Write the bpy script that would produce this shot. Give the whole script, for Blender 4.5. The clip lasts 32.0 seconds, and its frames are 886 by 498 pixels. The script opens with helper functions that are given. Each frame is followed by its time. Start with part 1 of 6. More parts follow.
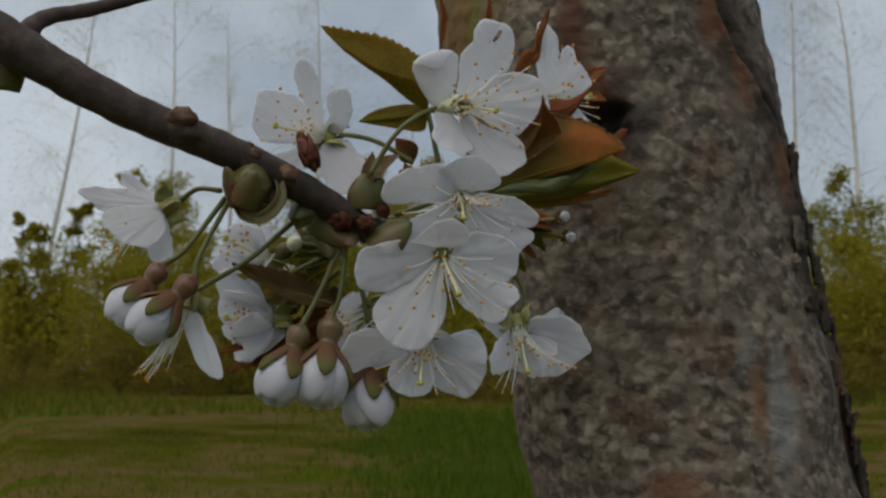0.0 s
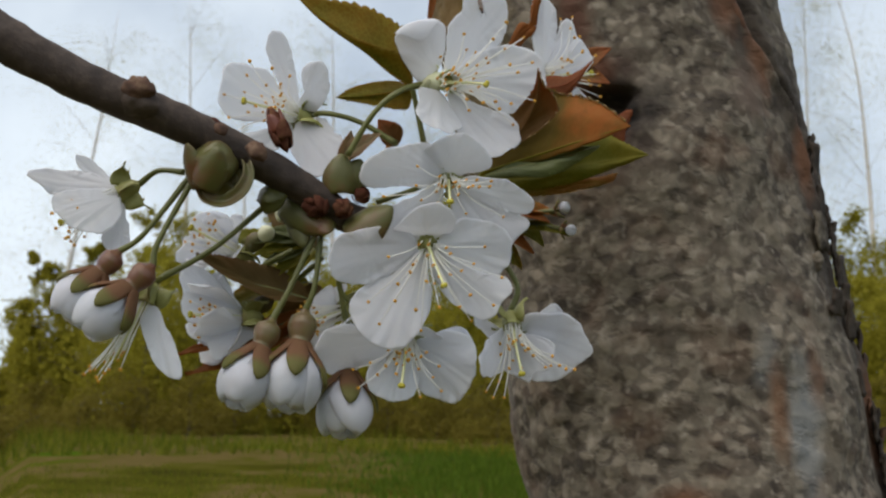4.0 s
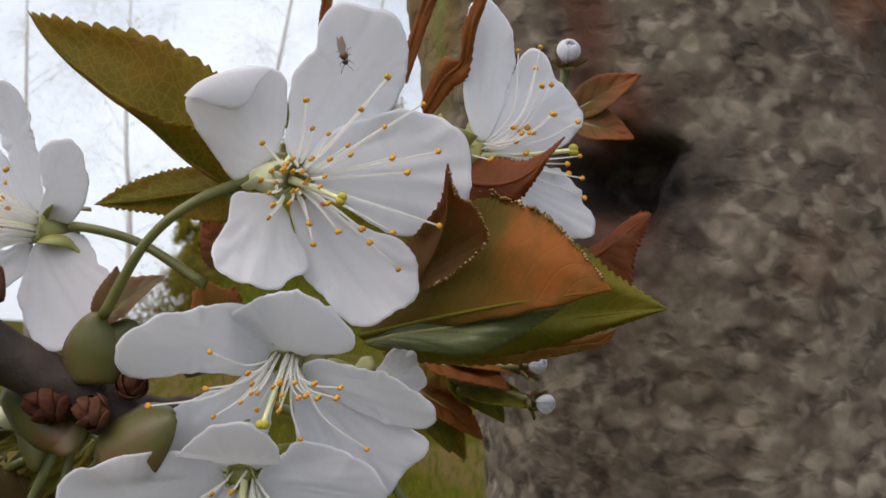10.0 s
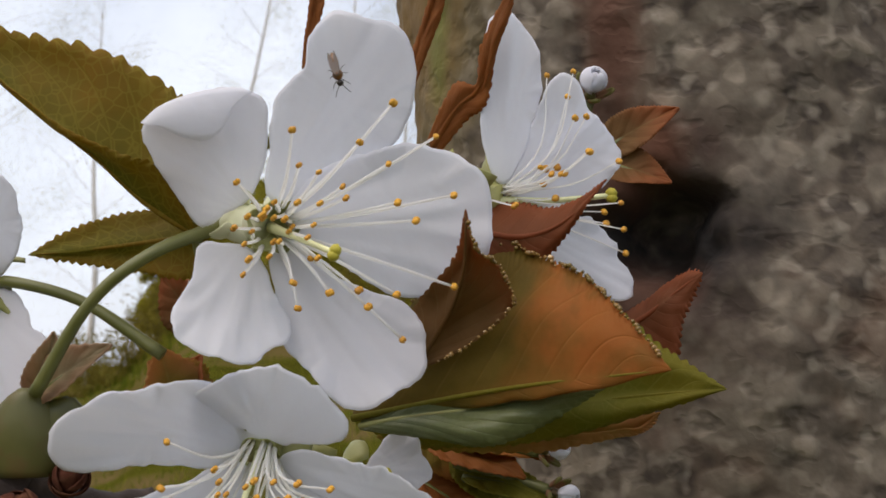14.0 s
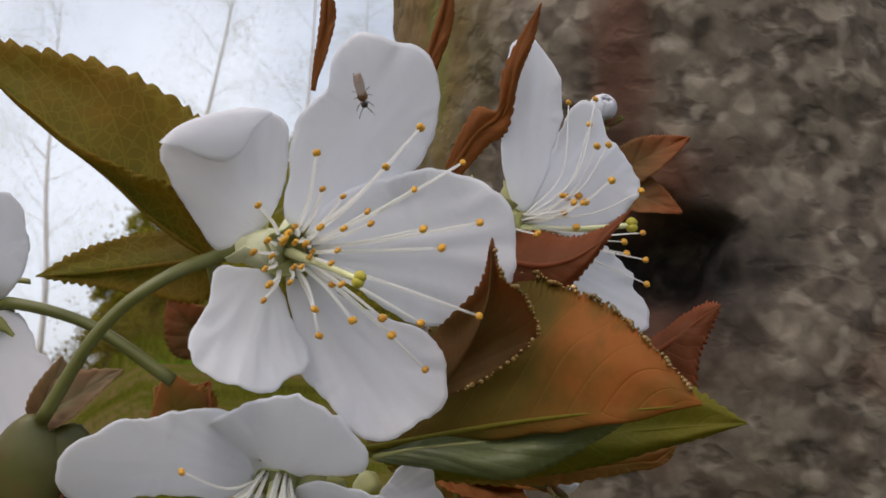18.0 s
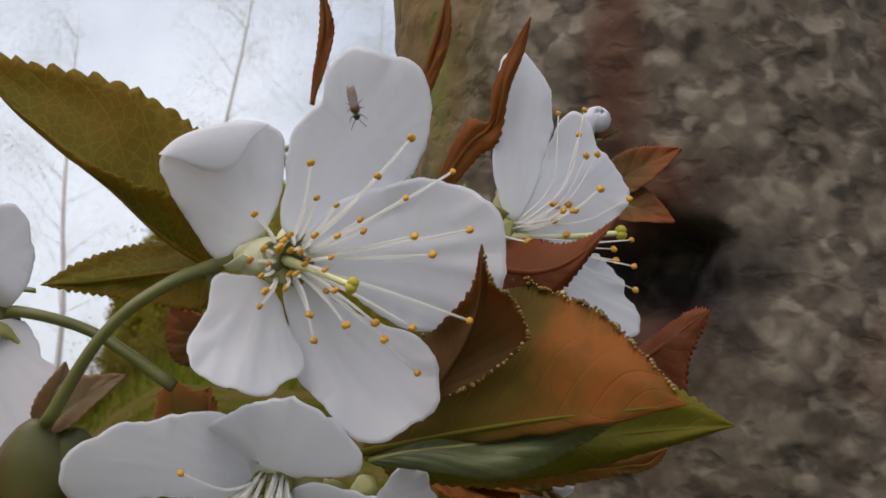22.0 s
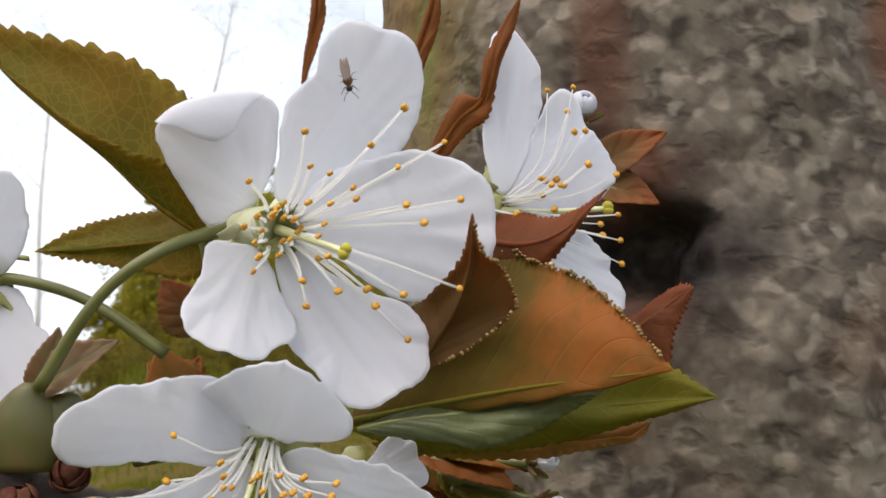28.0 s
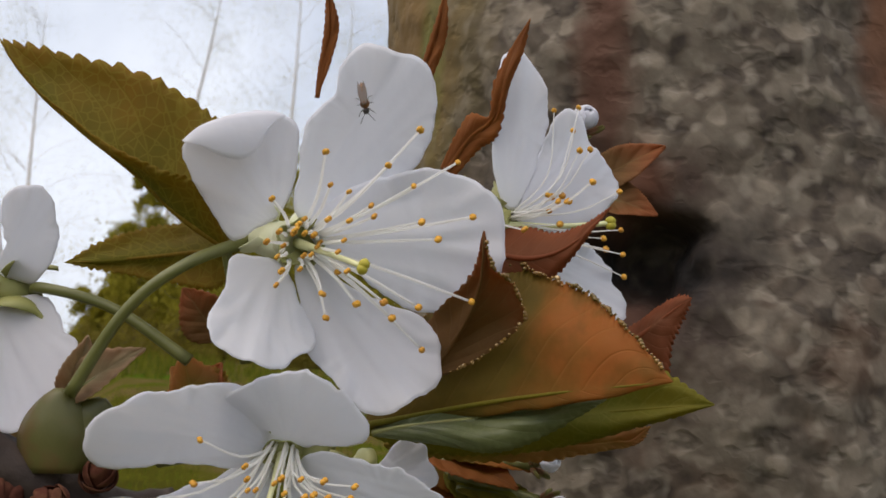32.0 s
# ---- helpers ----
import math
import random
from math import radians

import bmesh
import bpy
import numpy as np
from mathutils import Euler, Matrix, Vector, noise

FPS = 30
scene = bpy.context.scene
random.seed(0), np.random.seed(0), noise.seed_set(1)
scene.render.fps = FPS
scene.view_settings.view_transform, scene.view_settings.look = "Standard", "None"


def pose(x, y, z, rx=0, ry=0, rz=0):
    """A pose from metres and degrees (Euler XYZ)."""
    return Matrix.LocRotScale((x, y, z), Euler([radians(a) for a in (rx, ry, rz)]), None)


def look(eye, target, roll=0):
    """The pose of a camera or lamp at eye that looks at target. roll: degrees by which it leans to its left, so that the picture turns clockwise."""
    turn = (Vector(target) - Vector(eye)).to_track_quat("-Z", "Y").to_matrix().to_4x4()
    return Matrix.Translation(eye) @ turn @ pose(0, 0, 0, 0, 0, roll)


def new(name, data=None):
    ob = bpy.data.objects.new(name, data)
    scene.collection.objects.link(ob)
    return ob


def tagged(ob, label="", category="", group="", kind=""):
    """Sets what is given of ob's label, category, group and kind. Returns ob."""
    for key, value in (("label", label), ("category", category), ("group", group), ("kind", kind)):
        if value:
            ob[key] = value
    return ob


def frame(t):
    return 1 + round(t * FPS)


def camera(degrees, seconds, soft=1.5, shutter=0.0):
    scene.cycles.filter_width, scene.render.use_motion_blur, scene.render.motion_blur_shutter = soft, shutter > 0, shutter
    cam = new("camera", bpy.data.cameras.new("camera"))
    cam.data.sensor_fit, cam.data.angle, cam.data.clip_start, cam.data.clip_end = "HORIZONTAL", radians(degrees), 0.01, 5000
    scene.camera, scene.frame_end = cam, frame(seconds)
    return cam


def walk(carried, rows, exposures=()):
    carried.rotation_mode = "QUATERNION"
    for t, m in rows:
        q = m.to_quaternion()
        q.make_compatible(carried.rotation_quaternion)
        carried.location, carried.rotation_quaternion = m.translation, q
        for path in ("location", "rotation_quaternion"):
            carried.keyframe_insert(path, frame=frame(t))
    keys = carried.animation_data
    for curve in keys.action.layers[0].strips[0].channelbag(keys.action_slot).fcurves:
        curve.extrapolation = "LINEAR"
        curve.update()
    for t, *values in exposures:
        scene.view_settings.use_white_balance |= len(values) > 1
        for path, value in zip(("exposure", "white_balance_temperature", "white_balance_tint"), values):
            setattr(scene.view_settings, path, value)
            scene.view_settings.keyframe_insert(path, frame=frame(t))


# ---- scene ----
# World in metres; the small things of the twig are given in centimetres from AT, a point 1 m above the grass.
AT = Vector((0.0, 0.0, 1.0))
CM = 0.01

# ---- camera ----
# seconds; place in centimetres from AT; yaw to the left, pitch up and roll in degrees
PATH = [
    (0.0, 0.21, -31.34, 0.63, 0.54, 9.14, 0.09),
    (0.5, 0.00, -30.84, 0.31, 0.22, 9.64, 0.04),
    (1.0, 0.05, -30.59, 0.23, 0.22, 9.86, -0.05),
    (1.5, 0.02, -30.68, 0.08, 0.16, 10.08, -0.02),
    (2.0, 0.01, -30.34, 0.01, -0.03, 10.13, -0.01),
    (2.5, 0.14, -30.09, -0.18, 0.20, 10.62, 0.06),
    (4.5, 0.92, -27.67, -0.00, 1.50, 11.14, 0.36),
    (5.0, 1.01, -27.15, 0.08, 2.05, 11.36, 0.35),
    (5.5, 1.55, -26.08, 0.84, 3.24, 10.56, 0.50),
    (6.0, 2.16, -25.16, 2.68, 3.79, 8.55, 1.62),
    (6.5, 3.00, -24.76, 3.32, 4.76, 8.28, 1.61),
    (7.0, 4.55, -23.54, 3.88, 6.82, 7.79, 2.18),
    (7.5, 5.16, -22.06, 4.80, 8.01, 6.92, 2.63),
    (8.0, 5.08, -20.42, 5.80, 8.19, 5.31, 2.82),
    (8.5, 4.90, -17.43, 6.29, 8.94, 4.91, 2.46),
    (9.0, 4.98, -16.98, 6.98, 9.13, 3.70, 2.92),
    (9.5, 5.07, -16.67, 6.95, 9.42, 4.09, 3.06),
    (10.0, 4.86, -16.11, 7.15, 9.78, 4.20, 2.79),
    (10.5, 4.88, -15.31, 7.32, 9.91, 4.11, 3.00),
    (11.0, 4.78, -14.30, 7.30, 10.21, 4.37, 3.06),
    (11.5, 4.53, -13.19, 7.52, 10.35, 3.97, 3.17),
    (12.0, 4.41, -13.07, 7.47, 9.79, 4.52, 3.35),
    (12.5, 4.14, -13.10, 7.43, 9.07, 5.22, 3.44),
    (13.0, 4.10, -13.27, 7.58, 9.01, 5.47, 3.40),
    (13.5, 4.03, -13.41, 7.49, 8.76, 6.24, 3.55),
    (14.0, 3.92, -13.44, 7.57, 8.41, 6.19, 3.27),
    (14.5, 3.79, -13.26, 7.30, 8.19, 7.10, 3.45),
    (17.0, 3.07, -12.97, 7.43, 6.02, 7.53, 3.92),
    (17.5, 3.51, -13.16, 7.74, 7.10, 7.05, 3.11),
    (18.0, 3.22, -13.28, 7.60, 6.39, 7.39, 3.99),
    (18.5, 3.55, -13.27, 7.39, 7.43, 8.10, 3.81),
    (19.0, 3.49, -13.19, 7.44, 7.28, 7.96, 3.65),
    (19.5, 3.15, -13.20, 7.62, 6.28, 7.47, 3.72),
    (20.0, 3.31, -13.13, 7.35, 6.76, 8.29, 3.77),
    (20.5, 3.71, -13.27, 7.40, 7.88, 8.31, 3.51),
    (21.0, 3.61, -13.51, 7.64, 7.41, 7.57, 3.72),
    (21.5, 3.75, -13.51, 7.62, 7.64, 7.78, 3.35),
    (22.0, 3.50, -13.57, 7.45, 7.17, 8.23, 3.77),
    (22.5, 3.56, -13.48, 7.47, 7.23, 8.16, 3.61),
    (23.0, 3.34, -13.50, 7.44, 6.70, 8.16, 3.52),
    (23.5, 3.49, -13.36, 7.31, 7.00, 8.48, 3.69),
    (24.0, 3.39, -13.43, 7.23, 6.93, 8.72, 3.59),
    (24.5, 3.14, -13.58, 7.30, 6.47, 8.51, 3.53),
    (26.5, 3.82, -13.86, 7.18, 7.62, 8.89, 3.90),
    (27.0, 3.83, -13.71, 6.95, 7.12, 9.03, 4.17),
    (27.5, 3.72, -13.65, 6.96, 6.79, 8.67, 4.25),
    (28.0, 3.42, -13.72, 7.00, 6.19, 8.81, 4.18),
    (28.5, 3.41, -13.87, 7.12, 6.32, 8.49, 4.25),
    (29.0, 3.52, -14.04, 7.20, 6.58, 8.23, 4.30),
    (29.5, 3.63, -14.13, 7.16, 6.46, 8.46, 4.31),
    (30.0, 3.89, -14.26, 7.20, 7.06, 8.48, 4.31),
    (30.5, 3.70, -14.47, 7.22, 6.76, 8.43, 4.33),
    (31.0, 3.68, -14.52, 7.19, 6.41, 8.46, 4.35),
    (31.5, 3.37, -14.37, 7.09, 5.93, 8.42, 4.37),
    (32.0, 3.22, -14.43, 7.17, 5.61, 8.25, 4.50),
]
cam = camera(39.18, 32.0, soft=1.6)
cam.data.dof.use_dof = True
cam.data.dof.focus_distance = 0.146
cam.data.dof.aperture_fstop = 108.0
cam.data.dof.aperture_blades = 0
walk(cam, [(t, pose(*(AT + CM * Vector((x, y, z))), 90 + pitch, 0, yaw) @ pose(0, 0, 0, 0, 0, roll))
           for t, x, y, z, yaw, pitch, roll in PATH],
     exposures=[(0.0, -0.47, 7000, 11), (0.3, 0.14, 7000, 11), (1.0, 0.24, 7000, 11), (5.0, 0.22, 7000, 11), (7.0, 0.22, 7000, 12), (9.0, 0.33, 7050, 16), (11.0, 0.40, 7100, 18), (12.0, 0.60, 7100, 18), (13.0, 0.42, 7100, 18), (14.0, 0.32, 7100, 18), (17.0, 0.28, 7100, 18), (19.0, 0.12, 7100, 18), (22.0, 0.14, 7100, 18), (24.0, 0.32, 7100, 18), (27.0, 0.64, 7100, 18), (28.0, 0.75, 7050, 17), (29.0, 0.22, 7000, 14), (30.0, 0.27, 7100, 18), (32.0, 0.25, 7100, 18)])

# ---- light: a pale evening sky, the sun low behind thin cloud ----
world = bpy.data.worlds.new("sky")
scene.world = world
world.use_nodes = True
wt = world.node_tree
sky = wt.nodes.new("ShaderNodeTexSky")
sky.sky_type, sky.sun_disc = "NISHITA", False
sky.sun_elevation, sky.sun_rotation = radians(63), radians(227)
sky.air_density, sky.dust_density, sky.ozone_density = 1.0, 2.0, 1.5
# thin cloud whitens the blue all over the sky
pale = wt.nodes.new("ShaderNodeMix")
pale.data_type = "RGBA"
pale.inputs[0].default_value = 0.72
pale.inputs[7].default_value = (7.2, 8.4, 9.7, 1)
wt.links.new(sky.outputs[0], pale.inputs[6])
cloud = wt.nodes.new("ShaderNodeTexNoise")
cloud.inputs["Scale"].default_value = 3.0
cloud.inputs["Detail"].default_value = 5.0
ramp = wt.nodes.new("ShaderNodeMapRange")
ramp.inputs[1].default_value, ramp.inputs[2].default_value = 0.38, 0.68
ramp.inputs[3].default_value, ramp.inputs[4].default_value = 0.35, 0.95
wt.links.new(cloud.outputs[0], ramp.inputs[0])
wt.links.new(ramp.outputs[0], pale.inputs[0])
wt.links.new(pale.outputs[2], wt.nodes["Background"].inputs[0])
wt.nodes["Background"].inputs[1].default_value = 0.100
sun = new("sun", bpy.data.lights.new("sun", "SUN"))
sun.data.energy, sun.data.angle, sun.data.color = 1.95, radians(75), (1.0, 0.95, 0.87)
sun.matrix_world = look((-2.4, -2.2, 6.3), (0, 0, 1.0))


# ---- materials ----
def shader(name, rough=0.6):
    m = bpy.data.materials.new(name)
    m.use_nodes = True
    nt = m.node_tree
    b = nt.nodes["Principled BSDF"]
    b.inputs["Roughness"].default_value = rough
    return m, nt, b


def node(nt, kind, **values):
    n = nt.nodes.new(kind)
    for k, v in values.items():
        n.inputs[k.replace("_", " ")].default_value = v
    return n


def noise_of(nt, scale, detail=4.0, rough=0.55, stretch=None):
    co = nt.nodes.new("ShaderNodeTexCoord")
    n = node(nt, "ShaderNodeTexNoise", Scale=scale, Detail=detail, Roughness=rough)
    if stretch:
        mp = nt.nodes.new("ShaderNodeMapping")
        mp.inputs["Scale"].default_value = stretch
        nt.links.new(co.outputs["Object"], mp.inputs[0])
        nt.links.new(mp.outputs[0], n.inputs[0])
    else:
        nt.links.new(co.outputs["Object"], n.inputs[0])
    return n.outputs[0]


def ramp_of(nt, value, stops):
    r = nt.nodes.new("ShaderNodeValToRGB")
    while len(r.color_ramp.elements) < len(stops):
        r.color_ramp.elements.new(0.5)
    for e, (at, c) in zip(r.color_ramp.elements, stops):
        e.position, e.color = at, (*c, 1)
    nt.links.new(value, r.inputs[0])
    return r.outputs[0]


def mixed(nt, fac, a, b):
    m = nt.nodes.new("ShaderNodeMix")
    m.data_type = "RGBA"
    for s, v in ((0, fac), (6, a), (7, b)):
        if isinstance(v, (int, float)):
            m.inputs[s].default_value = v
        elif isinstance(v, tuple):
            m.inputs[s].default_value = (*v, 1)
        else:
            nt.links.new(v, m.inputs[s])
    return m.outputs[2]


def sums(nt, op, a, b=None):
    m = nt.nodes.new("ShaderNodeMath")
    m.operation = op
    for s, v in ((0, a), (1, b)):
        if v is None:
            continue
        if isinstance(v, (int, float)):
            m.inputs[s].default_value = v
        else:
            nt.links.new(v, m.inputs[s])
    return m.outputs[0]


def bumped(nt, b, height, strength, distance):
    n = node(nt, "ShaderNodeBump", Strength=strength, Distance=distance)
    nt.links.new(height, n.inputs["Height"])
    nt.links.new(n.outputs[0], b.inputs["Normal"])
    return n


def plain(name, stops, scale, rough=0.6, bump=0.0, distance=0.0005, stretch=None, detail=4.0):
    """A surface whose colour wanders between the stops by noise of two sizes."""
    m, nt, b = shader(name, rough)
    fine = noise_of(nt, scale, detail, 0.6, stretch)
    wide = noise_of(nt, scale * 0.23, 2.0, 0.5, stretch)
    both = sums(nt, "ADD", sums(nt, "MULTIPLY", fine, 0.6), sums(nt, "MULTIPLY", wide, 0.4))
    nt.links.new(ramp_of(nt, both, stops), b.inputs["Base Color"])
    if bump:
        bumped(nt, b, fine, bump, distance)
    return m


def thin(m, nt, b, colour, share):
    """Lets light through a thin blade: part of it is a translucent surface of the given colour."""
    tr = nt.nodes.new("ShaderNodeBsdfTranslucent")
    if isinstance(colour, tuple):
        tr.inputs[0].default_value = (*colour, 1)
    else:
        nt.links.new(colour, tr.inputs[0])
    mx = nt.nodes.new("ShaderNodeMixShader")
    mx.inputs[0].default_value = share
    out = nt.nodes["Material Output"]
    nt.links.new(b.outputs[0], mx.inputs[1])
    nt.links.new(tr.outputs[0], mx.inputs[2])
    nt.links.new(mx.outputs[0], out.inputs[0])
    return m


def uv_parts(nt):
    uv = nt.nodes.new("ShaderNodeUVMap")
    sep = nt.nodes.new("ShaderNodeSeparateXYZ")
    nt.links.new(uv.outputs[0], sep.inputs[0])
    return sep.outputs[0], sep.outputs[1]


def petal_material(name, tint, veins=1.0):
    m, nt, b = shader(name, 0.75)
    along, across = uv_parts(nt)
    # fine veins fan out along the petal
    wander = sums(nt, "MULTIPLY", noise_of(nt, 160.0, 2.0), 5.0)
    side = sums(nt, "ADD", sums(nt, "MULTIPLY", sums(nt, "SUBTRACT", across, 0.5), 64.0), wander)
    vein = sums(nt, "MULTIPLY", sums(nt, "ADD", sums(nt, "SINE", side), 1.0), 0.5)
    blotch = noise_of(nt, 220.0, 3.0)
    base = mixed(nt, sums(nt, "MULTIPLY", vein, 0.16 * veins), tint, (0.81, 0.82, 0.87))
    base = mixed(nt, sums(nt, "MULTIPLY", blotch, 0.16), base, (0.86, 0.82, 0.85))
    nt.links.new(base, b.inputs["Base Color"])
    b.inputs["Specular IOR Level"].default_value = 0.25
    h = sums(nt, "ADD", sums(nt, "MULTIPLY", vein, 0.05 * veins), blotch)
    bumped(nt, b, h, 0.6, 0.0006)
    return thin(m, nt, b, (0.895, 0.912, 0.955), 0.62)


def leaf_material(name, deep, flush, edge, amount, tipward=0.0, netted=0.15, lined=0.62, mottle=0.3, quilt=0.05):
    """A young leaf: deep colour along the midrib and base, flushed towards the edge, paler netted veins."""
    m, nt, b = shader(name, 0.6)
    b.inputs["Specular IOR Level"].default_value = 0.25
    along, across = uv_parts(nt)
    half = sums(nt, "ABSOLUTE", sums(nt, "SUBTRACT", across, 0.5))
    rib = sums(nt, "FRACT", sums(nt, "MULTIPLY", sums(nt, "SUBTRACT", along, sums(nt, "MULTIPLY", half, 0.55)), 9.0))
    side = sums(nt, "ABSOLUTE", sums(nt, "SUBTRACT", rib, 0.5))
    vein = nt.nodes.new("ShaderNodeMapRange")
    vein.inputs[1].default_value, vein.inputs[2].default_value = 0.44, 0.5
    nt.links.new(side, vein.inputs[0])
    mid = nt.nodes.new("ShaderNodeMapRange")
    mid.inputs[1].default_value, mid.inputs[2].default_value = 0.035, 0.0
    nt.links.new(half, mid.inputs[0])
    net = node(nt, "ShaderNodeTexVoronoi", Scale=760.0)
    net.feature = "DISTANCE_TO_EDGE"
    co = nt.nodes.new("ShaderNodeTexCoord")
    nt.links.new(co.outputs["Object"], net.inputs[0])
    mesh = nt.nodes.new("ShaderNodeMapRange")
    mesh.inputs[1].default_value, mesh.inputs[2].default_value = 0.10, 0.0
    nt.links.new(net.outputs[0], mesh.inputs[0])
    fine = noise_of(nt, 320.0, 5.0)
    wide = noise_of(nt, 90.0, 3.0)
    where = sums(nt, "ADD", sums(nt, "MULTIPLY", wide, 1.2), sums(nt, "ADD", sums(nt, "MULTIPLY", half, amount), sums(nt, "MULTIPLY", sums(nt, "SUBTRACT", along, 0.5), tipward)))
    spot = nt.nodes.new("ShaderNodeMapRange")
    spot.inputs[1].default_value, spot.inputs[2].default_value = 0.55, 1.05
    nt.links.new(where, spot.inputs[0])
    c = mixed(nt, spot.outputs[0], deep, flush)
    cloud = nt.nodes.new("ShaderNodeMapRange")
    cloud.inputs[1].default_value, cloud.inputs[2].default_value = 0.42, 0.64
    nt.links.new(noise_of(nt, 210.0, 3.0, 0.6), cloud.inputs[0])
    c = mixed(nt, sums(nt, "MULTIPLY", cloud.outputs[0], mottle), c, tuple(0.75 * q for q in deep))
    c = mixed(nt, sums(nt, "MULTIPLY", fine, 0.35), c, edge)
    lines = sums(nt, "MAXIMUM", sums(nt, "MULTIPLY", vein.outputs[0], 0.55), sums(nt, "MAXIMUM", mid.outputs[0], sums(nt, "MULTIPLY", mesh.outputs[0], netted)))
    c = mixed(nt, sums(nt, "MULTIPLY", lines, lined), c, edge)
    nt.links.new(c, b.inputs["Base Color"])
    relief = sums(nt, "ADD", sums(nt, "MULTIPLY", fine, 0.6), sums(nt, "MULTIPLY", vein.outputs[0], -0.2))
    bumped(nt, b, sums(nt, "SUBTRACT", relief, sums(nt, "MULTIPLY", side, quilt * 4)), 0.5, 0.0006)
    return thin(m, nt, b, c, 0.58)


PETAL = petal_material("white_petal", (0.872, 0.885, 0.912))
PETAL_TURNED = petal_material("turned_petal", (0.91, 0.91, 0.92), 0.0)
PETAL_BLUSH = petal_material("blushed_petal", (0.880, 0.872, 0.895))
FILAMENT, fil_nt, fil_b = shader("filament", 0.4)
fil_b.inputs["Base Color"].default_value = (0.95, 0.95, 0.93, 1)
thin(FILAMENT, fil_nt, fil_b, mixed(fil_nt, noise_of(fil_nt, 400.0), (0.94, 0.94, 0.91), (0.97, 0.97, 0.96)), 0.75)
PISTIL = plain("pistil", [(0.3, (0.66, 0.67, 0.34)), (0.8, (0.76, 0.76, 0.46))], 300, 0.45)
STIGMA = plain("stigma", [(0.3, (0.36, 0.31, 0.022)), (0.8, (0.48, 0.42, 0.04))], 900, 0.6, 0.4, 0.0002)
ANTHER = plain("anther", [(0.3, (0.36, 0.14, 0.012)), (0.6, (0.72, 0.37, 0.03)), (0.8, (0.80, 0.50, 0.08))], 1500, 0.6, 0.5, 0.0002)
CUP_PALE = plain("pale_cup", [(0.3, (0.58, 0.60, 0.34)), (0.6, (0.70, 0.71, 0.50)), (0.8, (0.58, 0.54, 0.34))], 180, 0.5, 0.2, 0.0003)
THROAT = plain("flower_throat", [(0.34, (0.24, 0.25, 0.075)), (0.50, (0.36, 0.37, 0.14)), (0.66, (0.50, 0.51, 0.25))], 420, 0.55, 0.2, 0.0003)
CUP = plain("flower_cup", [(0.34, (0.20, 0.20, 0.06)), (0.55, (0.30, 0.30, 0.10)), (0.75, (0.32, 0.20, 0.09))], 180, 0.5, 0.2, 0.0003)
CUP_RED = plain("reddish_cup", [(0.38, (0.140, 0.048, 0.028)), (0.50, (0.165, 0.074, 0.042)), (0.60, (0.140, 0.112, 0.045))], 130, 0.35, 0.2, 0.0003)
CUP_OLIVE = plain("olive_cup", [(0.38, (0.165, 0.078, 0.044)), (0.48, (0.150, 0.105, 0.046)), (0.58, (0.115, 0.122, 0.036))], 130, 0.35, 0.3, 0.0004)
SEPAL = plain("olive_sepal", [(0.36, (0.120, 0.044, 0.022)), (0.48, (0.110, 0.078, 0.026)), (0.68, (0.098, 0.108, 0.032))], 220, 0.6, 0.3, 0.0004)
STALK = plain("flower_stalk", [(0.3, (0.092, 0.102, 0.022)), (0.8, (0.165, 0.166, 0.052))], 200, 0.42, 0.2, 0.0002)
SCALE = plain("bud_scale", [(0.30, (0.062, 0.066, 0.014)), (0.50, (0.100, 0.098, 0.027)), (0.60, (0.128, 0.078, 0.028)), (0.70, (0.160, 0.044, 0.025))], 150, 0.45, 0.3, 0.0004)
BUD = plain("winter_bud", [(0.3, (0.034, 0.012, 0.008)), (0.50, (0.085, 0.027, 0.016)), (0.66, (0.150, 0.072, 0.038)), (0.76, (0.22, 0.14, 0.09))], 420, 0.85, 0.6, 0.0005)
BUD_TIP = plain("bud_tip", [(0.3, (0.120, 0.026, 0.014)), (0.52, (0.180, 0.050, 0.022)), (0.70, (0.170, 0.130, 0.036))], 260, 0.5, 0.4, 0.0004)
BUD.node_tree.nodes["Principled BSDF"].inputs["Specular IOR Level"].default_value = 0.15
KNOT = plain("knot_scales", [(0.3, (0.030, 0.014, 0.009)), (0.5, (0.085, 0.040, 0.022)), (0.72, (0.20, 0.13, 0.08))], 420, 0.85, 0.7, 0.0006)
TWIG = plain("twig_bark", [(0.25, (0.016, 0.010, 0.008)), (0.5, (0.042, 0.027, 0.020)), (0.75, (0.105, 0.074, 0.056))], 300, 0.75, 0.6, 0.0008, (1, 1, 1))
LEAF_GREEN = leaf_material("young_leaf_green", (0.145, 0.135, 0.010), (0.31, 0.16, 0.012), (0.44, 0.37, 0.05), 0.9, netted=0.55)
LEAF_ORANGE = leaf_material("young_leaf_copper", (0.165, 0.118, 0.011), (0.48, 0.152, 0.030), (0.42, 0.23, 0.050), 0.40, 2.1, lined=0.22, mottle=0.55, quilt=0.05)
LEAF_FOLD = leaf_material("young_leaf_fold", (0.225, 0.105, 0.034), (0.430, 0.125, 0.045), (0.330, 0.210, 0.080), 0.25, 1.2, lined=0.55, quilt=0.08)
LEAF_RED = leaf_material("young_leaf_red", (0.210, 0.062, 0.020), (0.370, 0.098, 0.038), (0.420, 0.180, 0.085), 0.9, lined=0.35)
LEAF_COPPER = leaf_material("young_leaf_rust", (0.235, 0.070, 0.014), (0.400, 0.125, 0.022), (0.440, 0.200, 0.060), 0.5)
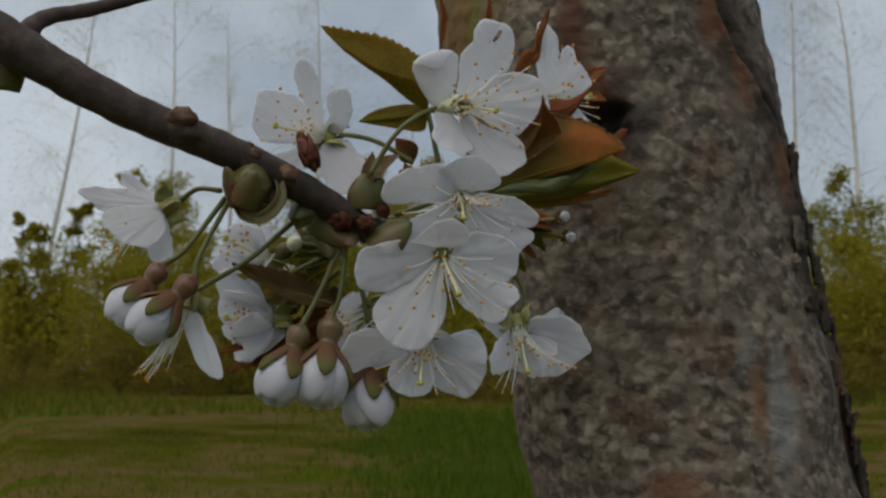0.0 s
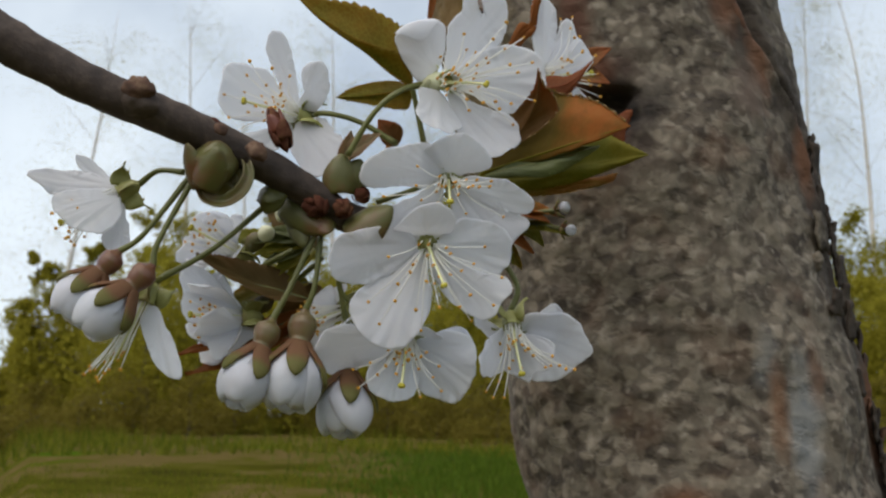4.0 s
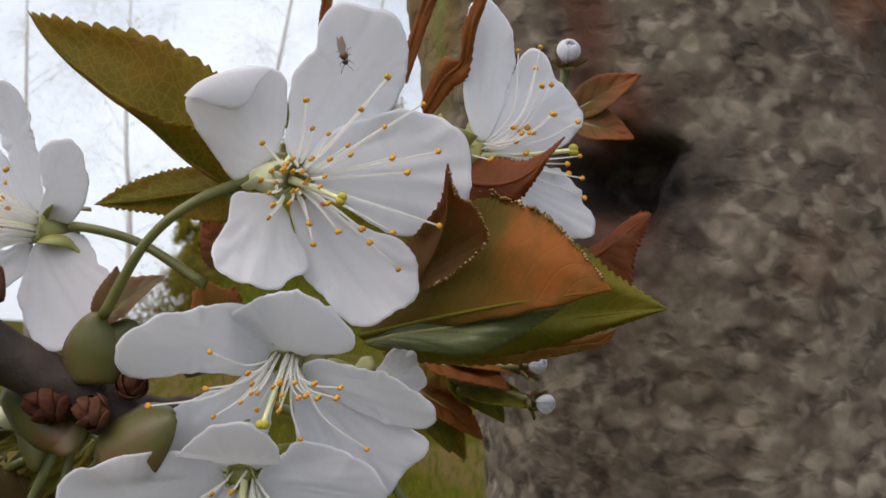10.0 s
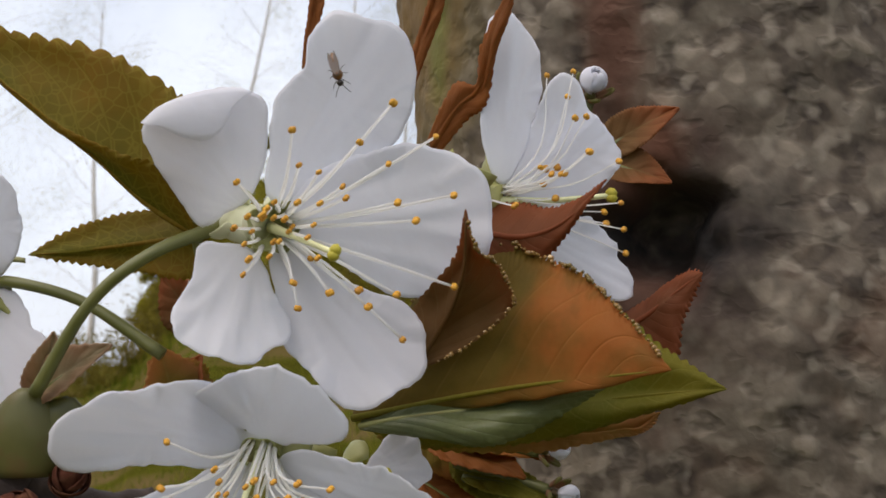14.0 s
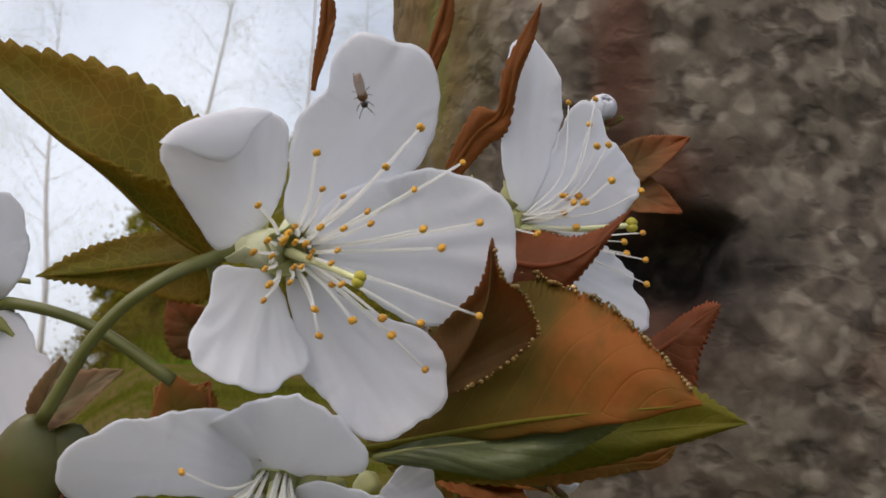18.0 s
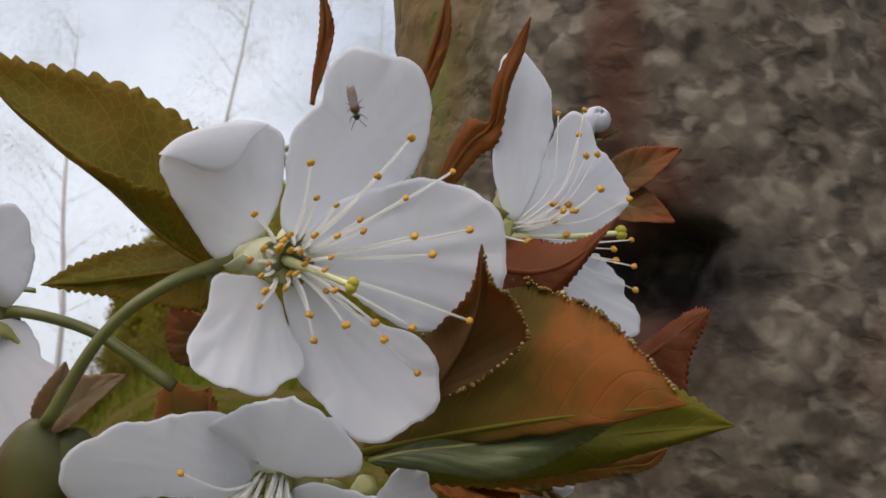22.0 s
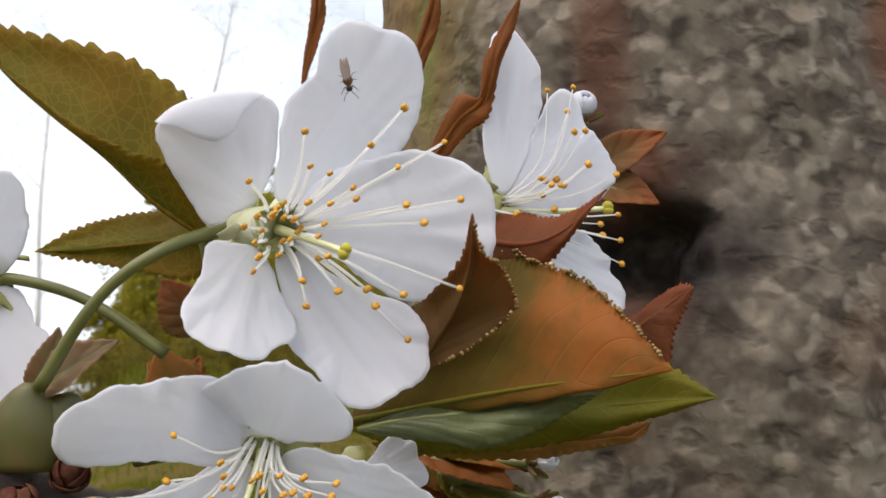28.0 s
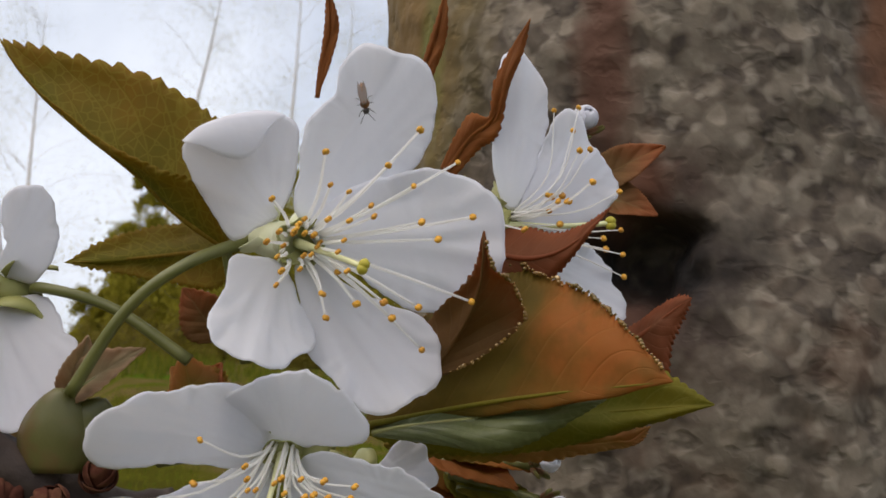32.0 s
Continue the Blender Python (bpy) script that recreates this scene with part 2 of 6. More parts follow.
LEAF_PALE = leaf_material("young_leaf_pale", (0.190, 0.225, 0.080), (0.260, 0.290, 0.120), (0.330, 0.360, 0.180), 0.4, netted=0.4, quilt=0.16)
LEAF_PALE.node_tree.nodes["Principled BSDF"].inputs["Roughness"].default_value = 0.32
LEAF_PALE.node_tree.nodes["Principled BSDF"].inputs["Specular IOR Level"].default_value = 0.6
LEAF_LOW = leaf_material("young_leaf_under", (0.175, 0.180, 0.012), (0.300, 0.225, 0.018), (0.370, 0.350, 0.065), 0.4, netted=0.35)
LEAF_AMBER = leaf_material("young_leaf_amber", (0.330, 0.240, 0.030), (0.540, 0.230, 0.080), (0.480, 0.340, 0.090), 0.6, 1.0)
LEAF_BROWN = leaf_material("young_leaf_brown", (0.135, 0.090, 0.026), (0.200, 0.100, 0.034), (0.260, 0.180, 0.070), 0.6)
SEPAL_FLUSHED = leaf_material("flushed_sepal", (0.330, 0.160, 0.095), (0.250, 0.255, 0.085), (0.380, 0.300, 0.140), 0.0, 2.2, 0.0, 0.10, 0.1)
BRACT = leaf_material("bract", (0.38, 0.32, 0.18), (0.44, 0.21, 0.13), (0.54, 0.43, 0.27), 0.5)
# brown glands; the palest stop paints sky glints on some of the beads
GLAND = plain("leaf_gland", [(0.42, (0.13, 0.085, 0.018)), (0.56, (0.26, 0.14, 0.038)), (0.70, (0.70, 0.52, 0.28))], 800, 0.18)


# ---- mesh helpers ----
def part(name, bm, material, parent, label=""):
    """Links a bmesh as one mesh object under a thing or a part."""
    me = bpy.data.meshes.new(name)
    bm.to_mesh(me)
    bm.free()
    me.shade_smooth()
    me.materials.append(material)
    ob = new(name, me)
    ob.parent = parent
    if label:
        tagged(ob, label)
    return ob


def thing(name, label, category, group="", at=(0, 0, 0)):
    """An Empty at a place given in centimetres from AT; its parts are built in its own space, in metres."""
    ob = new(name)
    ob.empty_display_size = 0.005
    ob.location = AT + CM * Vector(at)
    return tagged(ob, label, category, group)


def glide(points, n):
    """A smooth line of n points through the given ones (Catmull-Rom)."""
    p = [Vector(q) for q in points]
    p = [2 * p[0] - p[1]] + p + [2 * p[-1] - p[-2]]
    out = []
    for i in range(n):
        s = i / (n - 1) * (len(p) - 3)
        k = min(int(s), len(p) - 4)
        u = s - k
        a, b, c, d = p[k:k + 4]
        out.append(0.5 * (2 * b + (c - a) * u + (2 * a - 5 * b + 4 * c - d) * u * u + (3 * b - a - 3 * c + d) * u ** 3))
    return out


def tube(bm, points, radii, segs=8, n=None, rough=0.0, grain=1.0, seed=0.0):
    """A round, tapering rod along a smooth line, with closed ends; rough: share of the radius by which noise moves the skin."""
    n = n or max(len(points) * 4, 6)
    line = glide(points, n) if len(points) > 1 else points
    rad = np.interp(np.linspace(0, 1, n), np.linspace(0, 1, len(radii)), radii)
    side = None
    rings = []
    for i, q in enumerate(line):
        d = (line[min(i + 1, n - 1)] - line[max(i - 1, 0)]).normalized()
        if side is None:
            side = d.orthogonal().normalized()
        side = (side - d * side.dot(d)).normalized()
        up = d.cross(side)
        ring = []
        for k in range(segs):
            a = 2 * math.pi * k / segs
            v = side * math.cos(a) + up * math.sin(a)
            r = rad[i]
            if rough:
                r *= 1 + rough * noise.noise((q + v * rad[i]) * grain + Vector((seed, 0, 0)))
            ring.append(bm.verts.new(q + v * r))
        rings.append(ring)
    for a, b in zip(rings, rings[1:]):
        for k in range(segs):
            bm.faces.new((a[k], a[(k + 1) % segs], b[(k + 1) % segs], b[k]))
    bm.faces.new(rings[0][::-1])
    bm.faces.new(rings[-1])
    return bm


def blob(bm, centre, axis, length, width, segs=10, rows=8, sharp=0.0, rough=0.0, seed=0.0):
    """An egg along an axis from its lower end; sharp draws the upper end to a point."""
    axis = Vector(axis).normalized()
    side = axis.orthogonal().normalized()
    up = axis.cross(side)
    rings = []
    for i in range(1, rows):
        u = i / rows
        r = 0.5 * width * math.sin(math.pi * u) ** 0.7 * (1 - sharp * u)
        ring = []
        for k in range(segs):
            a = 2 * math.pi * k / segs
            v = side * math.cos(a) + up * math.sin(a)
            q = 1 + rough * noise.noise(Vector((3 * math.cos(a), 3 * math.sin(a), 6 * u + seed)))
            ring.append(bm.verts.new(Vector(centre) + axis * length * u + v * r * q))
        rings.append(ring)
    for a, b in zip(rings, rings[1:]):
        for k in range(segs):
            bm.faces.new((a[k], a[(k + 1) % segs], b[(k + 1) % segs], b[k]))
    lo, hi = bm.verts.new(Vector(centre)), bm.verts.new(Vector(centre) + axis * length)
    for k in range(segs):
        bm.faces.new((lo, rings[0][(k + 1) % segs], rings[0][k]))
        bm.faces.new((hi, rings[-1][k], rings[-1][(k + 1) % segs]))
    return bm


def sheet(rows, cols, place, depth):
    """A closed thin blade: place(u, v) gives a point for u along (0 to 1) and v across (-1 to 1); depth is its thickness."""
    bm = bmesh.new()
    uv = bm.loops.layers.uv.new("UVMap")
    grid = [[Vector(place(i / rows, 2 * j / cols - 1)) for j in range(cols + 1)] for i in range(rows + 1)]
    top, low = [], []
    for i in range(rows + 1):
        for layer in (top, low):
            layer.append([])
        for j in range(cols + 1):
            a = grid[min(i + 1, rows)][j] - grid[max(i - 1, 0)][j]
            b = grid[i][min(j + 1, cols)] - grid[i][max(j - 1, 0)]
            nrm = a.cross(b)
            nrm = nrm.normalized() if nrm.length > 1e-12 else Vector((0, 0, 1))
            edge = 0.35 if i in (0, rows) or j in (0, cols) else 1.0
            top[i].append(bm.verts.new(grid[i][j] + nrm * depth * 0.5 * edge))
            low[i].append(bm.verts.new(grid[i][j] - nrm * depth * 0.5 * edge))

    def face(vs, st):
        f = bm.faces.new(vs)
        for loop, (s, t) in zip(f.loops, st):
            loop[uv].uv = (s / rows, t / cols)

    for i in range(rows):
        for j in range(cols):
            st = [(i, j), (i + 1, j), (i + 1, j + 1), (i, j + 1)]
            face([top[s][t] for s, t in st], st)
            face([low[s][t] for s, t in st[::-1]], st[::-1])
    for i in range(rows):
        for j in (0, cols):
            st = [(i, j), (i + 1, j), (i + 1, j), (i, j)]
            q = [top[i][j], top[i + 1][j], low[i + 1][j], low[i][j]]
            face(q[::-1] if j == 0 else q, st)
    for j in range(cols):
        for i in (0, rows):
            st = [(i, j), (i, j + 1), (i, j + 1), (i, j)]
            q = [top[i][j], top[i][j + 1], low[i][j + 1], low[i][j]]
            face(q if i == 0 else q[::-1], st)
    return bm


# ---- the twig's kinds of things ----
def petal(parent, base, tip, facing, width, cup=0.12, notch=0.1, seed=0.0, ruffle=0.085, fold=-0.06, claw=0.10, skew=0.0, taper=1.2, material=None, label=""):
    """One petal from base to tip (metres, in its flower's space); facing: the side that it shows; cup: how it bows along its length;
    fold: how its sides rise."""
    base, tip = Vector(base), Vector(tip)
    d = tip - base
    ln = d.length
    d.normalize()
    side = d.cross(Vector(facing)).normalized()
    nrm = side.cross(d)

    def place(u, v):
        grow = math.sin(min(u / 0.72, 1.0) * math.pi / 2) ** taper
        fall = 1 - 0.34 * max(0.0, (u - 0.66) / 0.34) ** 2
        w = width * 0.5 * (claw + (1 - claw) * grow) * fall
        w *= 1 + 0.17 * noise.noise(Vector((u * 2.6, (1 if v > 0 else -1) * 1.7, seed)))
        x = w * math.sin(v * math.pi / 2 * 0.93) / math.sin(math.pi / 2 * 0.93)
        y = ln * (u - 0.30 * u * u * v * v + 0.022 * u ** 5 * math.cos(v * 6.0 + seed * 5.0) - notch * u ** 6 * math.exp(-(v / 0.22) ** 2))
        y += ln * u ** 5 * (0.06 * noise.noise(Vector((v * 2.3, seed, 4.0))) + 0.026 * noise.noise(Vector((v * 6.5, seed, 8.0))) + 0.012 * noise.noise(Vector((v * 17.0, seed, 2.0))))
        z = ln * (cup * math.sin(math.pi * u) + fold * v * v * u * (1.2 - 0.5 * u))
        z += ln * ruffle * u * u * (noise.noise(Vector((v * 1.9, u * 1.6, seed + 9))) + 0.5 * abs(v) * u * noise.noise(Vector((v * 4.5, u * 5.0, seed + 3))))
        z += ln * 0.030 * noise.noise(Vector((v * 4.2, u * 1.1, seed + 21))) * u * (1.2 - 0.6 * u)
        z += ln * 0.020 * noise.noise(Vector((v * 9.0, u * 1.6, seed + 33))) * u
        z -= ln * 0.035 * u * math.exp(-(v / 0.16) ** 2)
        x += skew * ln * math.sin(math.pi * min(1.0, u * 1.1))
        return base + d * y + side * x - nrm * z

    return part("petal", sheet(28, 28, place, 0.00016), material or PETAL, parent, label)


def disc(rings, segs, place, depth):
    """A closed thin round blade: place(q, a) gives a point and its (along, across) for q from the middle (0) to the rim (1) and the turn a."""
    bm = bmesh.new()
    uv = bm.loops.layers.uv.new("UVMap")
    spots = [[place((i + 1) / rings, 2 * math.pi * k / segs) for k in range(segs)] for i in range(rings)]
    mid = place(0.0, 0.0)
    layers, marks = [], {}
    for sign in (1, -1):
        made = []
        for i in range(rings):
            row = []
            for k in range(segs):
                a = spots[min(i + 1, rings - 1)][k][0] - (spots[i - 1][k][0] if i else mid[0])
                b = spots[i][(k + 1) % segs][0] - spots[i][k - 1][0]
                nrm = a.cross(b).normalized()
                v = bm.verts.new(spots[i][k][0] + nrm * depth * 0.5 * sign * (0.35 if i == rings - 1 else 1.0))
                marks[v] = spots[i][k][1]
                row.append(v)
            made.append(row)
        a = spots[0][0][0] - mid[0]
        b = spots[0][segs // 4][0] - mid[0]
        c = bm.verts.new(mid[0] + a.cross(b).normalized() * depth * 0.5 * sign)
        marks[c] = mid[1]
        layers.append((c, made))

    def face(vs):
        for loop in bm.faces.new(vs).loops:
            loop[uv].uv = marks[loop.vert]

    for n, (c, made) in enumerate(layers):
        for k in range(segs):
            q = (k + 1) % segs
            face((c, made[0][k], made[0][q])[:: 1 if n == 0 else -1])
            for i in range(rings - 1):
                face((made[i][k], made[i + 1][k], made[i + 1][q], made[i][q])[:: 1 if n == 0 else -1])
    top, low = layers[0][1][-1], layers[1][1][-1]
    for k in range(segs):
        q = (k + 1) % segs
        face((top[k], low[k], low[q], top[q]))
    return bm


def lobed_petal(parent, base, tip, facing, mid, rim, cup=0.03, seed=0.0, ruffle=1.0, material=None):
    """A petal whose outline is given by its reach (centimetres) at even turns round its middle, the first towards its base;
    mid: the middle's place along and across, from the base."""
    base = Vector(base)
    d = (Vector(tip) - base).normalized()
    side = d.cross(Vector(facing)).normalized()
    nrm = side.cross(d)
    mx, my = CM * mid[0], CM * mid[1]
    first = math.atan2(-my, -mx)
    count = len(rim)
    long_ = CM * (math.hypot(*mid) + max(rim[count // 3: count - count // 3]))

    def reach(a):
        s = (a / (2 * math.pi) * count) % count
        k = int(s)
        u = s - k
        p, q, r, t = (CM * rim[(k + j) % count] for j in (-1, 0, 1, 2))
        smooth = 0.5 * (2 * q + (r - p) * u + (2 * p - 5 * q + 4 * r - t) * u * u + (3 * q - p - 3 * r + t) * u ** 3)
        return smooth * (1 + 0.030 * noise.noise(Vector((math.cos(a) * 5, math.sin(a) * 5, seed))) + 0.022 * noise.noise(Vector((math.cos(a) * 13, math.sin(a) * 13, seed + 4))))

    def place(q, a):
        r = reach(a) * q
        x, y = mx + r * math.cos(first + a), my + r * math.sin(first + a)
        s, t = max(0.0, x) / long_, y / long_
        turn = math.atan2(y, max(x, 1e-5) + 0.1 * long_)
        z = cup * math.sin(math.pi * min(1.0, s)) - 0.10 * t * t * s
        z += ruffle * 0.075 * s * s * noise.noise(Vector((t * 2.6, s * 1.6, seed + 9)))
        z += ruffle * 0.080 * q ** 3 * s * noise.noise(Vector((math.cos(a) * 2.3, math.sin(a) * 2.3, seed + 3)))
        z += ruffle * 0.034 * q ** 4 * s * noise.noise(Vector((math.cos(a) * 6, math.sin(a) * 6, seed + 7)))
        z += 0.028 * s * (1.25 - 0.7 * s) * noise.noise(Vector((turn * 5.0, s * 0.8, seed + 21)))
        z += 0.022 * s * noise.noise(Vector((turn * 8.0, s * 2.6, seed + 27)))
        z += 0.014 * s * noise.noise(Vector((turn * 14.0, s * 1.2, seed + 33)))
        z -= 0.03 * s * (1 - 0.6 * s) * math.exp(-(turn / 0.10) ** 2)
        return base + d * x + side * y - nrm * z * long_, (s, 0.5 + turn * 0.45)

    return part("petal", disc(18, 80, place, 0.00016), material or PETAL, parent)


def stamen(parent, root, tip, axis, seed=0.0, thick=0.00026):
    root, tip, axis = Vector(root), Vector(tip), Vector(axis).normalized()
    ln = (tip - root).length
    mid = root.lerp(tip, 0.42) + axis * ln * 0.20
    f = part("filament", tube(bmesh.new(), [root, mid, tip], [thick * 1.25, thick, thick * 0.7], 6, 9), FILAMENT, parent)
    d = (tip - mid).normalized()
    cross = d.orthogonal().normalized()
    bm = bmesh.new()
    size = 0.00084 + 0.00012 * math.sin(seed * 7.1)
    for s in (-1, 1):
        blob(bm, tip - d * size * 0.35 + cross * s * size * 0.17, d, size * 0.92, size * 0.66, 8, 6)
    part("anther", bm, ANTHER, f)
    return f


def flower_cup(parent, centre, axis, material, length=0.0052, width=0.0037):
    """The urn under a flower."""
    axis = Vector(axis).normalized()
    c = Vector(centre)
    bm = tube(bmesh.new(), [c - axis * length, c - axis * length * 0.75, c - axis * length * 0.4, c - axis * length * 0.1, c, c - axis * length * 0.15, c - axis * length * 0.45],
              [width * 0.16, width * 0.42, width * 0.5, width * 0.46, width * 0.50, width * 0.40, width * 0.15], 16, 24)
    return part("cup", bm, material, parent)


def sepals(parent, centre, axis, material, back=0.6, size=0.0058, count=5, turn=0.3, broad=1.0):
    """Five pointed sepals round the cup's rim; back: 1 bent right back along the cup, -1 pressed forward over the petals."""
    axis = Vector(axis).normalized()
    e = axis.orthogonal().normalized()
    f = axis.cross(e)
    for k in range(count):
        a = turn + 2 * math.pi * k / count
        out = e * math.cos(a) + f * math.sin(a)
        root = Vector(centre) + out * (0.0017 if back > 0 else 0.0024)
        way = (out * (1 - 0.45 * back if back > 0 else 1 + back) - axis * back).normalized()
        side = way.cross(out.cross(way) if abs(way.dot(out)) < 0.95 else axis).normalized()
        up = side.cross(way)

        def place(u, v):
            w = broad * 0.00165 * math.sin(min(u + 0.28, 1.0) * math.pi) ** 0.8 + 0.0001
            return root + way * size * u + side * w * v + up * (broad * 0.0008 * math.sin(math.pi * u) - 0.0006 * v * v)

        part("sepal", sheet(8, 4, place, 0.0003), material, parent)


def stalk(parent, points, thick=0.00064):
    """A flower's stalk through points given in centimetres from AT."""
    here = Vector((parent.location - AT)) / CM
    pts = [CM * (Vector(p) - here) for p in points]
    return part("stalk", tube(bmesh.new(), pts, [thick * 1.15, thick * 0.95, thick, thick * 1.25], 9, 24), STALK, parent)


def blossom(centre, axis, petals, label, stem=(), anthers=None, count=24, spread=0.75, pistil=1.2, seed=1, group="open cherry blossoms", back=0.75,
            cupped=0.12, red=False, bend=(0, 0, 0), reach=1.0, mouth=1.15, urn=None, thick=0.00015, taper=1.2, throat=1.0, heart=(0, 0, 0)):
    """An open cherry blossom. centre, the petals' tips, the anthers and the stem's points are in centimetres from AT; petals are
    (tip, width in centimetres, cup)."""
    rng = random.Random(seed)
    ob = thing("cherry_blossom", label, "blossom", group, centre)
    c = Vector(centre)
    axis = Vector(axis).normalized()
    e = axis.orthogonal().normalized()
    g = axis.cross(e)
    heart = CM * Vector(heart)
    for i, p in enumerate(petals):
        blush = PETAL_BLUSH if rng.random() < 0.35 else PETAL
        if isinstance(p, dict):
            to = CM * (Vector(p["tip"]) - c)
            flat = to - axis * to.dot(axis)
            lobed_petal(ob, flat.normalized() * 0.0018 * mouth + axis * (0.0002 + 0.00022 * (i % 3)), to, p.get("face", axis), p["mid"], p["rim"], p["cup"], seed * 3.1 + i, p.get("ruffle", 1.0), blush)
            continue
        tip, width, cup = p[:3]
        notch = p[3] if len(p) > 3 else 0.09
        facing = Vector(p[4]) if len(p) > 4 else axis
        to = CM * (Vector(tip) - c)
        flat = to - axis * to.dot(axis)
        base = (flat.normalized() * 0.0018 * mouth) + axis * (0.0002 + 0.00012 * i)
        petal(ob, base, to, facing, width * CM, cup, notch, seed * 3.1 + i, taper=taper, skew=p[5] if len(p) > 5 else 0.0, material=blush)
    mat = CUP_PALE if mouth > 1.3 else CUP
    urn = Vector(urn).normalized() if urn else axis
    flower_cup(ob, axis * 0.0004, urn, mat, 0.0056 if mouth > 1.3 else 0.0052, width=0.0037 * min(mouth, 1.15))
    sepals(ob, -axis * 0.0006, axis, mat, back, turn=seed * 0.7, broad=1.35)
    if anthers and throat:
        bowl = 0.0021 * throat

        def dish(q, a):
            r = bowl * q * (1 + 0.10 * math.sin(5 * a + seed) + 0.05 * noise.noise(Vector((math.cos(a) * 3, math.sin(a) * 3, seed))))
            return (e * math.cos(a) + g * math.sin(a)) * r + heart + axis * (0.0007 - 0.0020 * (1 - q * q)), (q, 0.5 + 0.5 * math.sin(a))

        part("throat", disc(8, 32, dish, 0.0002), THROAT, ob, "yellow-green hollow at the blossom's heart")
    tips = []
    if anthers:
        tips = [CM * (Vector(a) - c) for a in anthers]
        for k in range(16 if len(anthers) < 18 or mouth > 1.3 else 5):
            a, q = 2.4 * k, rng.uniform(0.15, 0.75)
            tips.append((axis * math.cos(q) + (e * math.cos(a) + g * math.sin(a)) * math.sin(q)) * CM * rng.uniform(0.45, 0.85))
    else:
        for k in range(count):
            a = 2.4 * k + rng.uniform(-0.3, 0.3)
            q = spread * math.sqrt((k + 0.5) / count) * rng.uniform(0.8, 1.1)
            ln = CM * reach * rng.uniform(0.7, 1.25)
            tips.append((axis * math.cos(q) + (e * math.cos(a) + g * math.sin(a)) * math.sin(q)) * ln + CM * Vector(bend) * ln / (1.2 * CM))
    for k, t in enumerate(tips):
        flat = t - axis * t.dot(axis)
        root = (flat.normalized() if flat.length > 1e-6 else e) * mouth * rng.uniform(0.0009, 0.0016) + heart + axis * 0.0003
        stamen(ob, root, t, axis, seed=k * 1.7 + seed, thick=thick)
    top = (axis + Vector(bend) * 0.6) * CM * pistil if not isinstance(pistil, tuple) else CM * (Vector(pistil) - c)
    p = part("pistil", tube(bmesh.new(), [heart - axis * 0.001, heart * 0.6 + top * 0.4 + axis * 0.0006, top], [0.0006, 0.00032, 0.00030], 8, 12), PISTIL, ob)
    lobes = bmesh.new()
    across = top.cross(Vector((0, -1, 0))).normalized()
    for s in (-1, 1):
        blob(lobes, top - top.normalized() * 0.0005 + across * s * 0.00028, top, 0.0014, 0.0012, 10, 7, 0, 0.2, seed + s)
    part("stigma", lobes, STIGMA, p)
    if stem:
        stalk(ob, [*stem, c - urn * 0.48])
    return ob


def half_open(centre, axis, label, stem=(), seed=1, open_=0.25, size=1.0, group="half-open cherry blossoms", cup=None):
    """A bud whose white petals still hold together, on its urn, with sepals along the petals."""
    ob = thing("blossom_bud", label, "flower bud", group, centre)
    axis = Vector(axis).normalized()
    e = axis.orthogonal().normalized()
    g = axis.cross(e)
    ln, wide = 0.0112 * size, 0.0046 * size

    def shell(u):
        return wide * (0.34 + 0.66 * math.sin(min(1.0, u / 0.52) * math.pi / 2) ** 1.3) * (math.cos(max(0.0, u - 0.52) / 0.48 * math.pi / 2 * (0.97 if open_ < 0.05 else 0.86)) ** 0.62)

    for k in range(5):
        a0 = seed + 2 * math.pi * k / 5
        out = e * math.cos(a0) + g * math.sin(a0)
        loose = 0.02 * k + open_ * (0.5 + 0.5 * math.sin(k * 1.9 + seed))

        def place(u, v):
            a = a0 + 1.6 * v * (1 - 0.15 * u)
            r = shell(u) * (1.0 + 0.02 * v + 0.03 * noise.noise(Vector((v * 2.2, u * 2.5, seed + k)))) + 0.00013 * k
            up = ln * (u * (1 - 0.13 * v * v * u) + 0.03 * u ** 4 * noise.noise(Vector((v * 3, seed, k))))
            return axis * up + (e * math.cos(a) + g * math.sin(a)) * r + out * loose * ln * 0.55 * u * u

        part("petal", sheet(16, 14, place, 0.00018), PETAL if k % 2 else PETAL_BLUSH, ob)
    part("cup", tube(bmesh.new(), [axis * q * size for q in (-0.0074, -0.0066, -0.0056, -0.0043, -0.0029, -0.0017, -0.0004, 0.0008)],
         [0.00065 * size, 0.0011 * size, 0.0023 * size, 0.0026 * size, 0.0023 * size, 0.0018 * size, 0.0021 * size, 0.0023 * size], 16, 32, 0.06, 400.0, seed), cup or CUP_OLIVE, ob)
    for k in range(5):
        a0 = seed + 0.6 + 2 * math.pi * k / 5

        def place(u, v):
            half = 0.00175 * size * (0.8 + 0.35 * math.sin(math.pi * u)) * math.sqrt(max(0.0, 1 - u ** 3.5)) + 0.0001
            r = shell(u * 0.66) * (1 + 0.5 * open_ * u) + 0.0007 - 0.00035 * v * v + 0.0009 * u * u
            a = a0 + half / max(r, 0.0012) * v
            return axis * (ln * 0.68 * u - 0.0014) + (e * math.cos(a) + g * math.sin(a)) * r

        part("sepal", sheet(10, 8, place, 0.0004), SEPAL_FLUSHED, ob)
    if stem:
        stalk(ob, [*stem, Vector(centre) - axis * 0.70 * size])
    return ob


